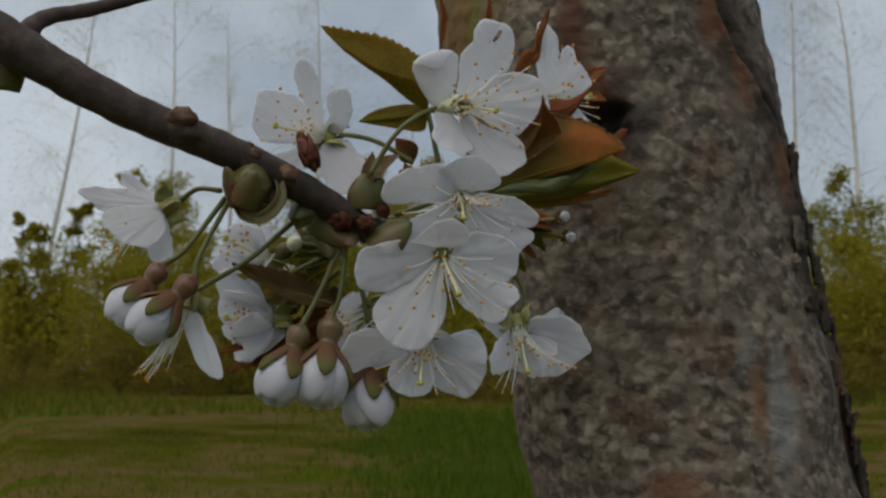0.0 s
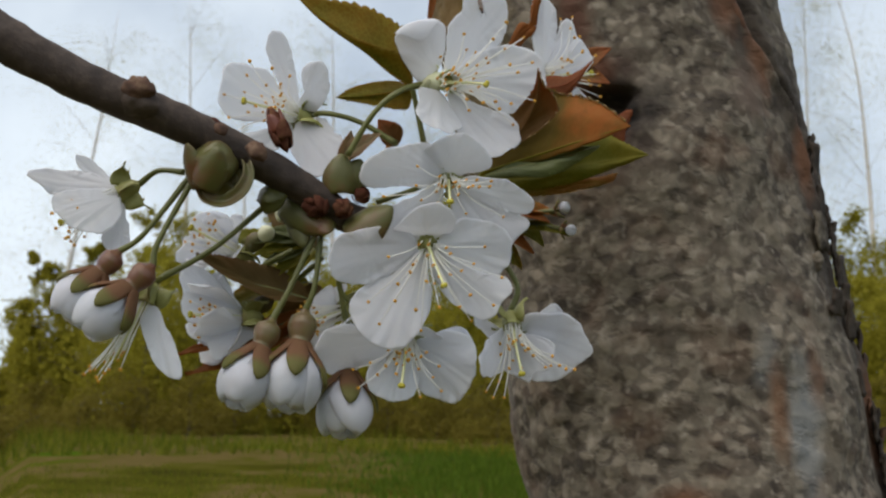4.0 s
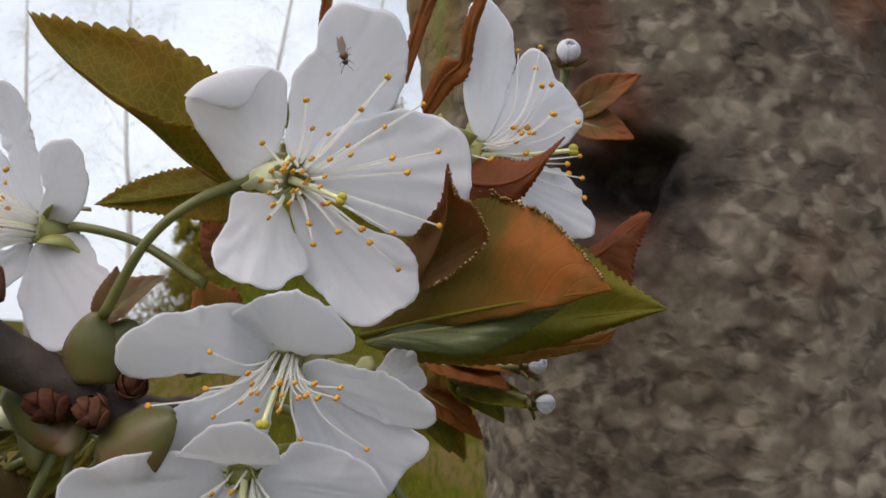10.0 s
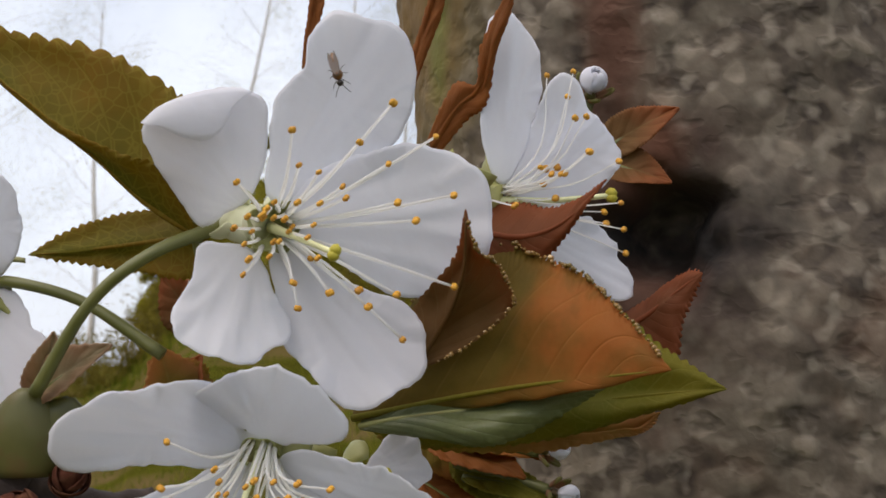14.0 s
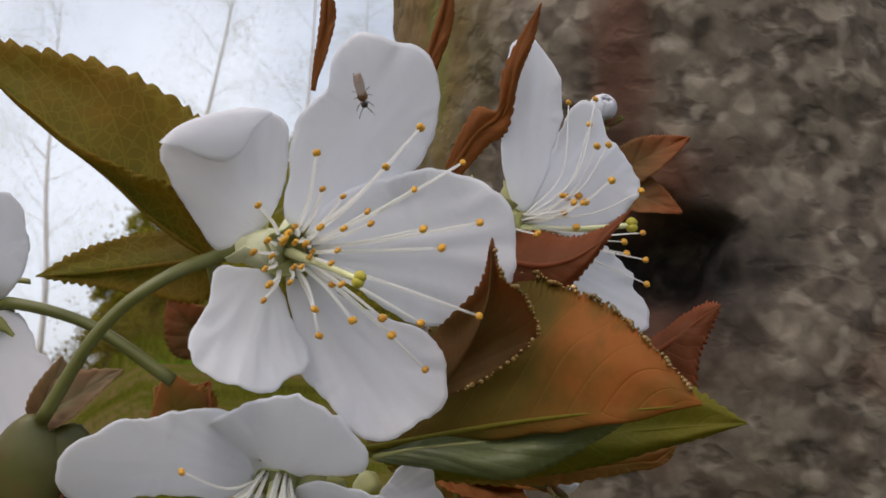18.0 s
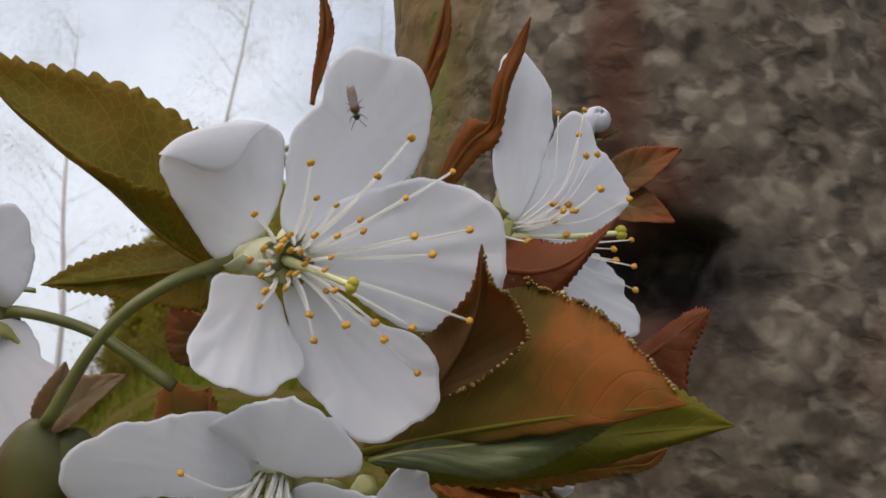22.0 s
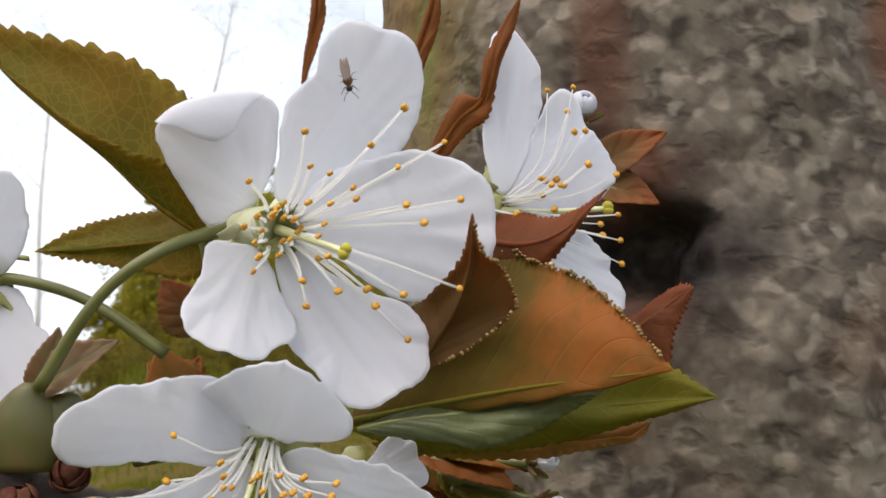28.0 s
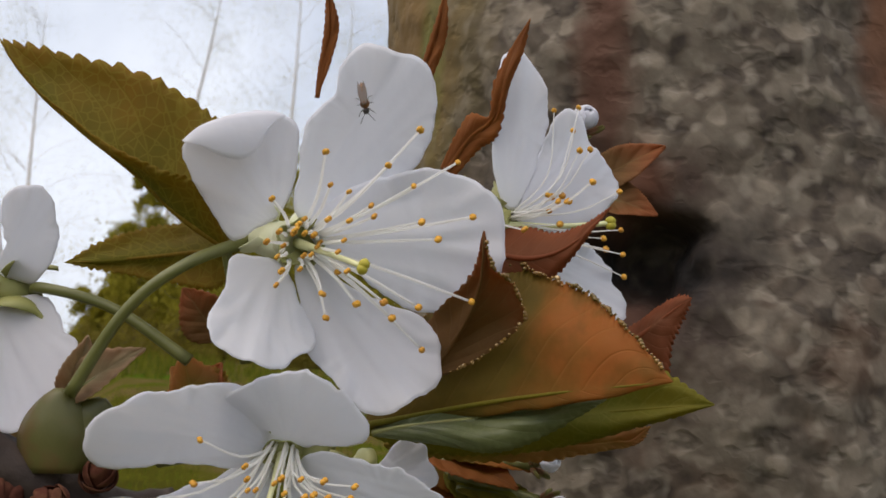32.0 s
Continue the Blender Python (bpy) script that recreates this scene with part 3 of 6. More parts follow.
def leaf(base, tip, facing, width, label, material, fold=0.25, curl=0.1, droop=0.0, seed=0.0, teeth=30, twist=0.0, stem=(), under=1.0, group="young cherry leaves", spike=0.0, glands=False, saw_deep=0.052):
    """A toothed leaf with a pointed tip; places in centimetres from AT, width in centimetres."""
    ob = thing("cherry_leaf", label, "leaf", group, base)
    d = CM * (Vector(tip) - Vector(base))
    ln = d.length
    d.normalize()
    side0 = d.cross(Vector(facing)).normalized()
    nrm0 = side0.cross(d)

    def place(u, v):
        w = math.sin(math.pi * min(1.0, u ** 0.78)) ** 0.85 * (1 - 0.25 * u) + 0.02
        w = w * width * CM * 0.56 * (1 - spike * min(1.0, max(0.0, (u - 0.45) / 0.3)))
        saw = (u * teeth) % 1.0
        tooth = (saw if saw < 0.78 else (1 - saw) * 3.5) * saw_deep * min(1.0, 8 * u) * min(1.0, 7 * (1 - u))
        rim = max(0.0, (abs(v) - 0.72) / 0.28)
        x = v * (w + rim * tooth * width * CM) * (under if v < 0 <= under else -under if v > 0 > under else 1.0)
        a = twist * u
        side = side0 * math.cos(a) + nrm0 * math.sin(a)
        nrm = nrm0 * math.cos(a) - side0 * math.sin(a)
        z = fold * abs(x) + curl * ln * math.sin(math.pi * u) - droop * ln * u * u
        z += 0.014 * ln * math.sin(u * 28.0 - abs(v) * 5) * (1 - abs(v)) * abs(v) * 3
        z += 0.03 * ln * noise.noise(Vector((u * 3, v * 1.5, seed))) + 0.014 * ln * rim * noise.noise(Vector((u * 16, v, seed + 5)))
        return d * ln * u + side * x + nrm * z

    part("blade", sheet(teeth * 5, 16, place, 0.00022), material, ob)
    if teeth >= 18 and glands:
        drops = bmesh.new()
        for k in range(2, teeth - 1):
            for v in (-1, 1):
                if noise.noise(Vector((k * 1.7, v * 3.0, seed))) > -0.2:
                    q = place((k + 0.74) / teeth, v)
                    blob(drops, q - d * 0.00012, d, 0.00032, 0.00028, 6, 4)
        tagged(part("gland_fringe", drops, GLAND, ob), kind="stuff")
    rib = [place(u, 0) - nrm0 * 0.0002 for u in (0, 0.25, 0.5, 0.75, 0.95)]
    part("midrib", tube(bmesh.new(), rib, [0.00055, 0.0004, 0.0002, 0.0001], 7, 26), STALK, ob)
    if stem:
        pts = [CM * (Vector(p) - Vector(base)) for p in stem] + [Vector((0, 0, 0)), place(0.05, 0)]
        part("leaf_stalk", tube(bmesh.new(), pts, [0.0007, 0.0006, 0.0006], 8, 18), STALK, ob)
    return ob


def leaf_between(rib, edge_a, edge_b, label, material, teeth=30, saw=0.045, belly=0.03, seed=0.0, stem=(), glands=False, rib_material=None, group="young cherry leaves"):
    """A toothed leaf, each half spanned between its midrib and its own edge; curves from base to tip in centimetres from AT, saw in centimetres."""
    ob = thing("cherry_leaf", label, "leaf", group, rib[0])
    o = Vector(rib[0])
    n = teeth * 5
    mid, one, two = (glide([CM * (Vector(p) - o) for p in c], n + 1) for c in (rib, edge_a, edge_b))
    ln = (mid[-1] - mid[0]).length

    def place(u, v):
        k = min(n, int(round(u * n)))
        out = (one if v < 0 else two)[k] - mid[k]
        w = abs(v)
        along = (mid[min(n, k + 2)] - mid[max(0, k - 2)]).normalized()
        nrm = along.cross(out)
        nrm = nrm.normalized() * (1 if v < 0 else -1) if nrm.length > 1e-12 else Vector((0, -1, 0))
        bite = (k / 5 + 0.22 * noise.noise(Vector((k * 0.13, seed, 2.0)))) % 1.0
        tooth = (math.sin(bite / 0.72 * math.pi / 2) if bite < 0.72 else (1 - bite) * 3.57) * (0.85 + 0.6 * noise.noise(Vector((k * 0.21, seed, 6.0)))) * saw * CM * min(1.0, 6 * u) * min(1.0, 8 * (1 - u)) * max(0.0, (w - 0.8) / 0.2)
        way = out.normalized() if out.length > 1e-9 else Vector((0, 0, 0))
        z = belly * math.sin(math.pi * w) * math.sin(math.pi * u) + 0.012 * math.sin(u * 30.0 - w * 5) * w * (1.2 - w) * math.sin(math.pi * u)
        z += (0.028 * noise.noise(Vector((u * 3.4, v * 1.6, seed))) + 0.012 * w * noise.noise(Vector((u * 11, v * 2, seed + 5)))) * math.sin(math.pi * u)
        return mid[k] + out * w + way * tooth + along * tooth * 0.4 + nrm * z * ln

    part("blade", sheet(n, 18, place, 0.0002), material, ob)
    if glands:
        drops = bmesh.new()
        for k in range(3, 2 * teeth - 3):
            size = 0.00044 + 0.00014 * math.sin(k * 5.3 + seed)
            inward = 0.06 * max(0.0, noise.noise(Vector((k * 1.7, 3.0, seed)))) if k % 2 else 0.0
            blob(drops, place((k + 0.6) / (2 * teeth), -1 + inward) - Vector((0, 0.0002, 0)), (0.3 * math.sin(k), -1, 0.2), size * 1.1, size, 8, 6)
        tagged(part("gland_fringe", drops, GLAND, ob), kind="stuff")
    part("midrib", tube(bmesh.new(), [mid[int(n * q)] for q in (0, 0.2, 0.4, 0.6, 0.8, 0.96)], [0.00034, 0.00028, 0.0002, 0.00014, 0.0001], 8, 30), rib_material or material, ob)
    if stem:
        part("leaf_stalk", tube(bmesh.new(), [CM * (Vector(p) - o) for p in stem] + [Vector((0, 0, 0))], [0.0007, 0.0006, 0.0006], 8, 18), STALK, ob)
    return ob


# ---- ground and distance ----
GRASS_EARTH = plain("meadow", [(0.36, (0.031, 0.028, 0.006)), (0.46, (0.058, 0.058, 0.007)), (0.52, (0.105, 0.074, 0.030)), (0.57, (0.058, 0.062, 0.007)), (0.68, (0.043, 0.099, 0.007))], 0.45, 1.0, 0.6, 0.03, detail=8.0)
GRASS_EARTH.node_tree.nodes["Principled BSDF"].inputs["Specular IOR Level"].default_value = 0.0


def lie(x, y):
    """The meadow rises gently towards the shrubs and stays flat on one side."""
    d = math.hypot(x, y)
    b = math.degrees(math.atan2(x, max(y, 1e-6))) if y > 0 else -90
    k = min(1.0, max(0.0, (b + 24.0) / 5.0))
    return k * k * (3 - 2 * k) * 0.078 * min(max(0.0, d - 6.0), 60.0) + 0.03 * noise.noise(Vector((x * 0.4, y * 0.4, 0)))


bm = bmesh.new()
rings = [0.0, 0.6, 1.2, 2, 3, 4, 5, 6, 7, 8, 10, 12, 15, 18, 22, 26, 31, 36, 42, 48, 55, 66, 100, 250, 800, 2400]
turns = 240
grid = [[bm.verts.new((d * math.sin(2 * math.pi * k / turns), d * math.cos(2 * math.pi * k / turns),
                       lie(d * math.sin(2 * math.pi * k / turns), d * math.cos(2 * math.pi * k / turns)))) for k in range(turns)] for d in rings[1:]]
mid = bm.verts.new((0, 0, 0))
for k in range(turns):
    bm.faces.new((mid, grid[0][(k + 1) % turns], grid[0][k]))
for a, b in zip(grid, grid[1:]):
    for k in range(turns):
        bm.faces.new((a[k], a[(k + 1) % turns], b[(k + 1) % turns], b[k]))
me = bpy.data.meshes.new("ground")
bm.to_mesh(me)
bm.free()
me.shade_smooth()
me.materials.append(GRASS_EARTH)
tagged(new("ground", me), "rough spring meadow of short green grass", "ground", kind="structure")

SHRUB_BARK = plain("shrub_bark", [(0.3, (0.05, 0.04, 0.03)), (0.8, (0.14, 0.11, 0.08))], 6, 0.85)
BIRCH_BARK = plain("birch_bark", [(0.25, (0.34, 0.31, 0.28)), (0.45, (0.55, 0.52, 0.48)), (0.8, (0.68, 0.66, 0.62))], 5, 0.8)


def foliage(name, a, b):
    m, nt, bs = shader(name, 0.9)
    bs.inputs["Specular IOR Level"].default_value = 0.1
    gi = nt.nodes.new("ShaderNodeNewGeometry")
    c = mixed(nt, gi.outputs["Random Per Island"], a, b)
    nt.links.new(c, bs.inputs["Base Color"])
    return thin(m, nt, bs, c, 0.5)


LEAF_SHRUB = foliage("shrub_leaves", (0.215, 0.195, 0.022), (0.345, 0.305, 0.036))
LEAF_SCRUB = foliage("scrub_leaves", (0.140, 0.115, 0.020), (0.240, 0.195, 0.036))
LEAF_FRESH = foliage("fresh_leaves", (0.30, 0.32, 0.15), (0.52, 0.50, 0.30))
LEAF_DARK = foliage("conifer_needles", (0.018, 0.028, 0.012), (0.04, 0.05, 0.02))


def leaves_mesh(name, spots, size, material, rng, parent):
    """Many small leaves, each a bent pair of triangles, round the given spots."""
    vs, fs = [], []
    for x, y, z in spots:
        s = size * rng.uniform(0.6, 1.3)
        a = Vector((rng.gauss(0, 1), rng.gauss(0, 1), rng.gauss(0, 0.7))).normalized()
        b = a.orthogonal().normalized()
        b.rotate(Matrix.Rotation(rng.uniform(0, 6.28), 3, a))
        o = Vector((x, y, z))
        n = len(vs)
        vs += [o - a * s, o + b * s * 0.5, o + a * s, o - b * s * 0.5 + a.cross(b) * s * 0.2]
        fs += [(n, n + 1, n + 2), (n, n + 2, n + 3)]
    me = bpy.data.meshes.new(name)
    me.from_pydata([tuple(v) for v in vs], [], fs)
    me.materials.append(material)
    ob = new(name, me)
    ob.parent = parent
    return ob


def tree(kind, label, at, height, spread, count, size, bark, leaves, seed, first=0.15, limbs=12, thick=0.05, twigs=0, category="tree", group="", full=0, fine=0.32):
    """A trunk with limbs (and fine twigs) and a loose crown of small leaves."""
    rng = random.Random(seed)
    ob = new(kind)
    ob.empty_display_size = 0.3
    ob.location = (*at, lie(*at) - 0.05)
    tagged(ob, label, category, group)
    lean = Vector((rng.uniform(-0.09, 0.09), rng.uniform(-0.09, 0.09), 1))
    line = [lean * height * q + Vector((rng.uniform(-1, 1), rng.uniform(-1, 1), 0)) * 0.02 * height * (q > 0) for q in (0, 0.25, 0.5, 0.75, 1)]
    part("trunk", tube(bmesh.new(), line, [thick, thick * 0.8, thick * 0.55, thick * 0.3, 0.006], 8, 16, 0.15, 3.0, seed), bark, ob)
    bm = bmesh.new()
    spots = []
    pts = glide(line, 40)
    for k in range(limbs):
        u = first + (0.95 - first) * (k + rng.random()) / limbs
        root = pts[int(u * 39)]
        a = rng.uniform(0, 6.28)
        reach = spread * rng.uniform(0.55, 1.1) * (1.15 - 0.75 * u)
        end = root + Vector((math.cos(a) * reach, math.sin(a) * reach, reach * rng.uniform(0.15, 0.9)))
        mid = root.lerp(end, 0.5) + Vector((0, 0, reach * 0.12))
        tube(bm, [root, mid, end], [thick * fine, thick * fine * 0.5, 0.004], 5, 7)
        for q in range(twigs):
            s = root.lerp(end, rng.uniform(0.3, 1.0))
            t = s + Vector((rng.gauss(0, 1), rng.gauss(0, 1), rng.gauss(-0.5, 0.8))) * reach * 0.34
            tube(bm, [s, s.lerp(t, 0.5) + Vector((0, 0, 0.05)), t], [thick * fine * 0.2, thick * fine * 0.12, 0.002], 4, 5)
            for _ in range(max(1, count // (limbs * twigs))):
                spots.append(s.lerp(t, rng.uniform(0.2, 1.05)) + Vector((rng.gauss(0, 1), rng.gauss(0, 1), rng.gauss(0, 1))) * reach * 0.17)
        if not twigs:
            clumps = [root.lerp(end, rng.uniform(0.25, 1.1)) + Vector((rng.gauss(0, 1), rng.gauss(0, 1), rng.gauss(0, 1))) * reach * 0.22 for _ in range(6)]
            for _ in range(count // limbs):
                c = rng.choice(clumps)
                spots.append(c + Vector((rng.gauss(0, 1), rng.gauss(0, 1), rng.gauss(0, 0.8))) * reach * 0.16)
    tagged(part("branchwork", bm, bark, ob), kind="stuff")
    for _ in range(full):
        a, q = rng.uniform(0, 6.28), math.sqrt(rng.random())
        z = height * 0.85 * rng.random() * (1 - 0.55 * q * q)
        spots.append(Vector((math.cos(a) * q * spread * 0.95, math.sin(a) * q * spread * 0.95, z)))
    leaves_mesh("crown", spots, size, leaves, rng, ob)
    return ob


rng = random.Random(5)
# a belt of shrubs and low trees behind the meadow; it sinks towards one side
k = 0
for bearing in range(-21, 50, 3):
    for dist in (46, 54):
        b = radians(bearing + rng.uniform(-1.2, 1.2))
        d = dist + rng.uniform(-3, 3)
        low = 0.45 if bearing < -20 else 1.0
        tree("shrub", "bushy willow shrub with yellow-green spring leaves", (d * math.sin(b), d * math.cos(b)),
             low * ((0.8 if bearing > 10 else 1.0) * (rng.uniform(4.2, 6.8) if dist == 46 else rng.uniform(8.0, 11.0))), (1.2 if bearing < -17 else 3.4), 7600, 0.085, SHRUB_BARK, LEAF_SHRUB, 100 + k, 0.0, 14, 0.08,
             category="shrub", group="shrubs behind the meadow", full=6400)
        k += 1
# low scrub and old stems hide the foot of the belt
for i in range(26):
    b = radians(-25 + 2.1 * i + rng.uniform(-0.9, 0.9))
    d = rng.uniform(35, 43)
    tree("shrub", "low olive scrub at the edge of the meadow", (d * math.sin(b), d * math.cos(b)), rng.uniform(0.7, 2.0), rng.uniform(0.9, 1.8), 1500, 0.06, SHRUB_BARK, LEAF_SCRUB, 700 + i, 0.0, 10, 0.04,
         category="shrub", group="low scrub at the meadow's edge", full=1500)
# thin birches with few leaves against the sky
for i, (bearing, dist, high) in enumerate(((-6.6, 62, 26), (-13, 75, 27), (-18.5, 70, 25), (-24, 66, 27), (-28, 74, 26), (-10, 84, 29), (-2, 80, 27), (15.5, 74, 25), (19, 66, 26))):
    b = radians(bearing)
    tree("birch", "slender birch with thin twigs and few small leaves", (dist * math.sin(b), dist * math.cos(b)), high * (0.8 + 0.3 * ((i * 37) % 10) / 10), 6.5, 15000, 0.032, BIRCH_BARK, LEAF_FRESH,
         300 + i, 0.2, 24, 0.19, 11, group="birches behind the meadow", fine=0.10)
# dark conifers farther off
for i, (bearing, dist, high) in enumerate(((-15.2, 96, 9.5), (-14.2, 99, 9), (17, 105, 9), (20, 99, 10))):
    b = radians(bearing)
    tree("spruce", "far dark spruce above the shrubs", (dist * math.sin(b), dist * math.cos(b)), high, 2.6, 1500, 0.3, SHRUB_BARK, LEAF_DARK, 400 + i, 0.08, 26, 0.15,
         group="far spruces")
# tufts of fresh grass on the meadow
GRASS = foliage("grass_blades", (0.07, 0.10, 0.008), (0.20, 0.19, 0.022))
vs, fs = [], []
for _ in range(26000):
    d = 2.2 + 22 * rng.random() ** 1.6
    b = radians(rng.uniform(-26, 24))
    if noise.noise(Vector((d * 0.35 * math.sin(b), d * 0.35 * math.cos(b), 3))) < -0.15:
        continue
    x, y, h = d * math.sin(b), d * math.cos(b), rng.uniform(0.03, 0.10)
    a, l = rng.uniform(0, 6.28), rng.uniform(0.1, 0.6) * h
    w = 0.0035 + 0.0004 * d
    n = len(vs)
    g = lie(x, y) - 0.004
    vs += [(x - w * math.cos(a), y - w * math.sin(a), g), (x + w * math.cos(a), y + w * math.sin(a), g), (x + l * math.sin(a), y - l * math.cos(a), g + h)]
    fs.append((n, n + 1, n + 2))
for _ in range(24000):
    d, b = 0.3 + 7.5 * math.sqrt(rng.random()), radians(rng.uniform(0, 360))
    x, y, h = d * math.sin(b), d * math.cos(b), rng.uniform(0.03, 0.10)
    if noise.noise(Vector((x * 0.5, y * 0.5, 3))) < -0.2 or math.hypot(x - 0.1, y - 0.05) < 0.12:
        continue
    a, l, w = rng.uniform(0, 6.28), rng.uniform(0.1, 0.6) * h, 0.004
    n, g = len(vs), lie(x, y) - 0.004
    vs += [(x - w * math.cos(a), y - w * math.sin(a), g), (x + w * math.cos(a), y + w * math.sin(a), g), (x + l * math.sin(a), y - l * math.cos(a), g + h)]
    fs.append((n, n + 1, n + 2))
# old pale grass stands taller before the shrubs
for _ in range(9000):
    d, b = rng.uniform(26, 45), radians(rng.uniform(-24, 26))
    if noise.noise(Vector((d * 0.15 * math.sin(b), d * 0.15 * math.cos(b), 8))) < -0.05 + 0.012 * (40 - d):
        continue
    x, y, h = d * math.sin(b), d * math.cos(b), rng.uniform(0.2, 0.75) * (0.4 + 0.6 * (d - 26) / 19)
    a, w = rng.uniform(0, 6.28), 0.03
    n, g = len(vs), lie(x, y) - 0.004
    vs += [(x - w * math.cos(a), y - w * math.sin(a), g), (x + w * math.cos(a), y + w * math.sin(a), g), (x + 0.3 * h * math.sin(a), y - 0.3 * h * math.cos(a), g + h)]
    fs.append((n, n + 1, n + 2))
fresh_vs, fresh_fs = [], []
for _ in range(16000):
    d, b = 4.0 + 26 * rng.random() ** 1.3, radians(rng.gauss(1.5, 3.2))
    x, y, h = d * math.sin(b), d * math.cos(b), rng.uniform(0.06, 0.22)
    a, l, w = rng.uniform(0, 6.28), rng.uniform(0.1, 0.6) * h, 0.004 + 0.0006 * d
    n, g = len(fresh_vs), lie(x, y) - 0.004
    fresh_vs += [(x - w * math.cos(a), y - w * math.sin(a), g), (x + w * math.cos(a), y + w * math.sin(a), g), (x + l * math.sin(a), y - l * math.cos(a), g + h)]
    fresh_fs.append((n, n + 1, n + 2))
me = bpy.data.meshes.new("fresh_grass")
me.from_pydata(fresh_vs, [], fresh_fs)
me.materials.append(foliage("fresh_grass_blades", (0.05, 0.085, 0.007), (0.11, 0.17, 0.018)))
tagged(new("fresh_grass", me), "patch of bright green fresh grass behind the tree", "grass", kind="stuff")
me = bpy.data.meshes.new("grass")
me.from_pydata(vs, [], fs)
me.materials.append(GRASS)
tagged(new("grass", me), "blades of short fresh grass on the meadow", "grass", kind="stuff")


# ---- the old trunk behind the twig ----
HOLE = Vector((4.30, 3.05, 9.76)) * CM + AT
MOSS = Vector((0.43, 5.75, 13.78)) * CM + AT
RUST = Vector((3.63, 3.27, 12.48)) * CM + AT


def trunk_axis(z):
    h = min(z, 1.35) - 1.0615
    return Vector((0.0634 - 0.179 * h, 0.078 + 0.06 * h, z))


def trunk_radius(z):
    return 0.0502 + 0.022 * (min(z, 1.25) - 1.06) + 0.035 * max(0.0, 0.5 - z) ** 2


CRACK = [(0.99, -14.0), (1.0636, -25.2), (1.0768, -29.2), (1.0926, -32.5), (1.1043, -35.0), (1.112, -44.2), (1.122, -51.0), (1.1352, -55.4), (1.22, -67.4)]


def crack(z):
    """The angle, in radians, at which an old split runs down the trunk."""
    return float(np.interp(z, [q[0] for q in CRACK], [radians(q[1] % 360) for q in CRACK]))


def on_trunk(z, a, out=0.0):
    return trunk_axis(z) + (trunk_radius(z) + out) * Vector((math.cos(radians(a)), math.sin(radians(a)), 0))


def near(nt, place, radius, stretch=(1, 1, 1)):
    """1 at a place of the object's space, falling to 0 at a radius."""
    co = nt.nodes.new("ShaderNodeTexCoord")
    mp = nt.nodes.new("ShaderNodeMapping")
    mp.vector_type = "TEXTURE"
    mp.inputs["Location"].default_value = place
    mp.inputs["Scale"].default_value = stretch
    ln = nt.nodes.new("ShaderNodeVectorMath")
    ln.operation = "LENGTH"
    nt.links.new(co.outputs["Object"], mp.inputs[0])
    nt.links.new(mp.outputs[0], ln.inputs[0])
    r = nt.nodes.new("ShaderNodeMapRange")
    r.inputs[1].default_value, r.inputs[2].default_value = radius, radius * 0.35
    wob = sums(nt, "ADD", ln.outputs["Value"], sums(nt, "MULTIPLY", sums(nt, "SUBTRACT", noise_of(nt, 130.0, 3.0), 0.5), radius * 1.1))
    nt.links.new(wob, r.inputs[0])
    return r.outputs[0]


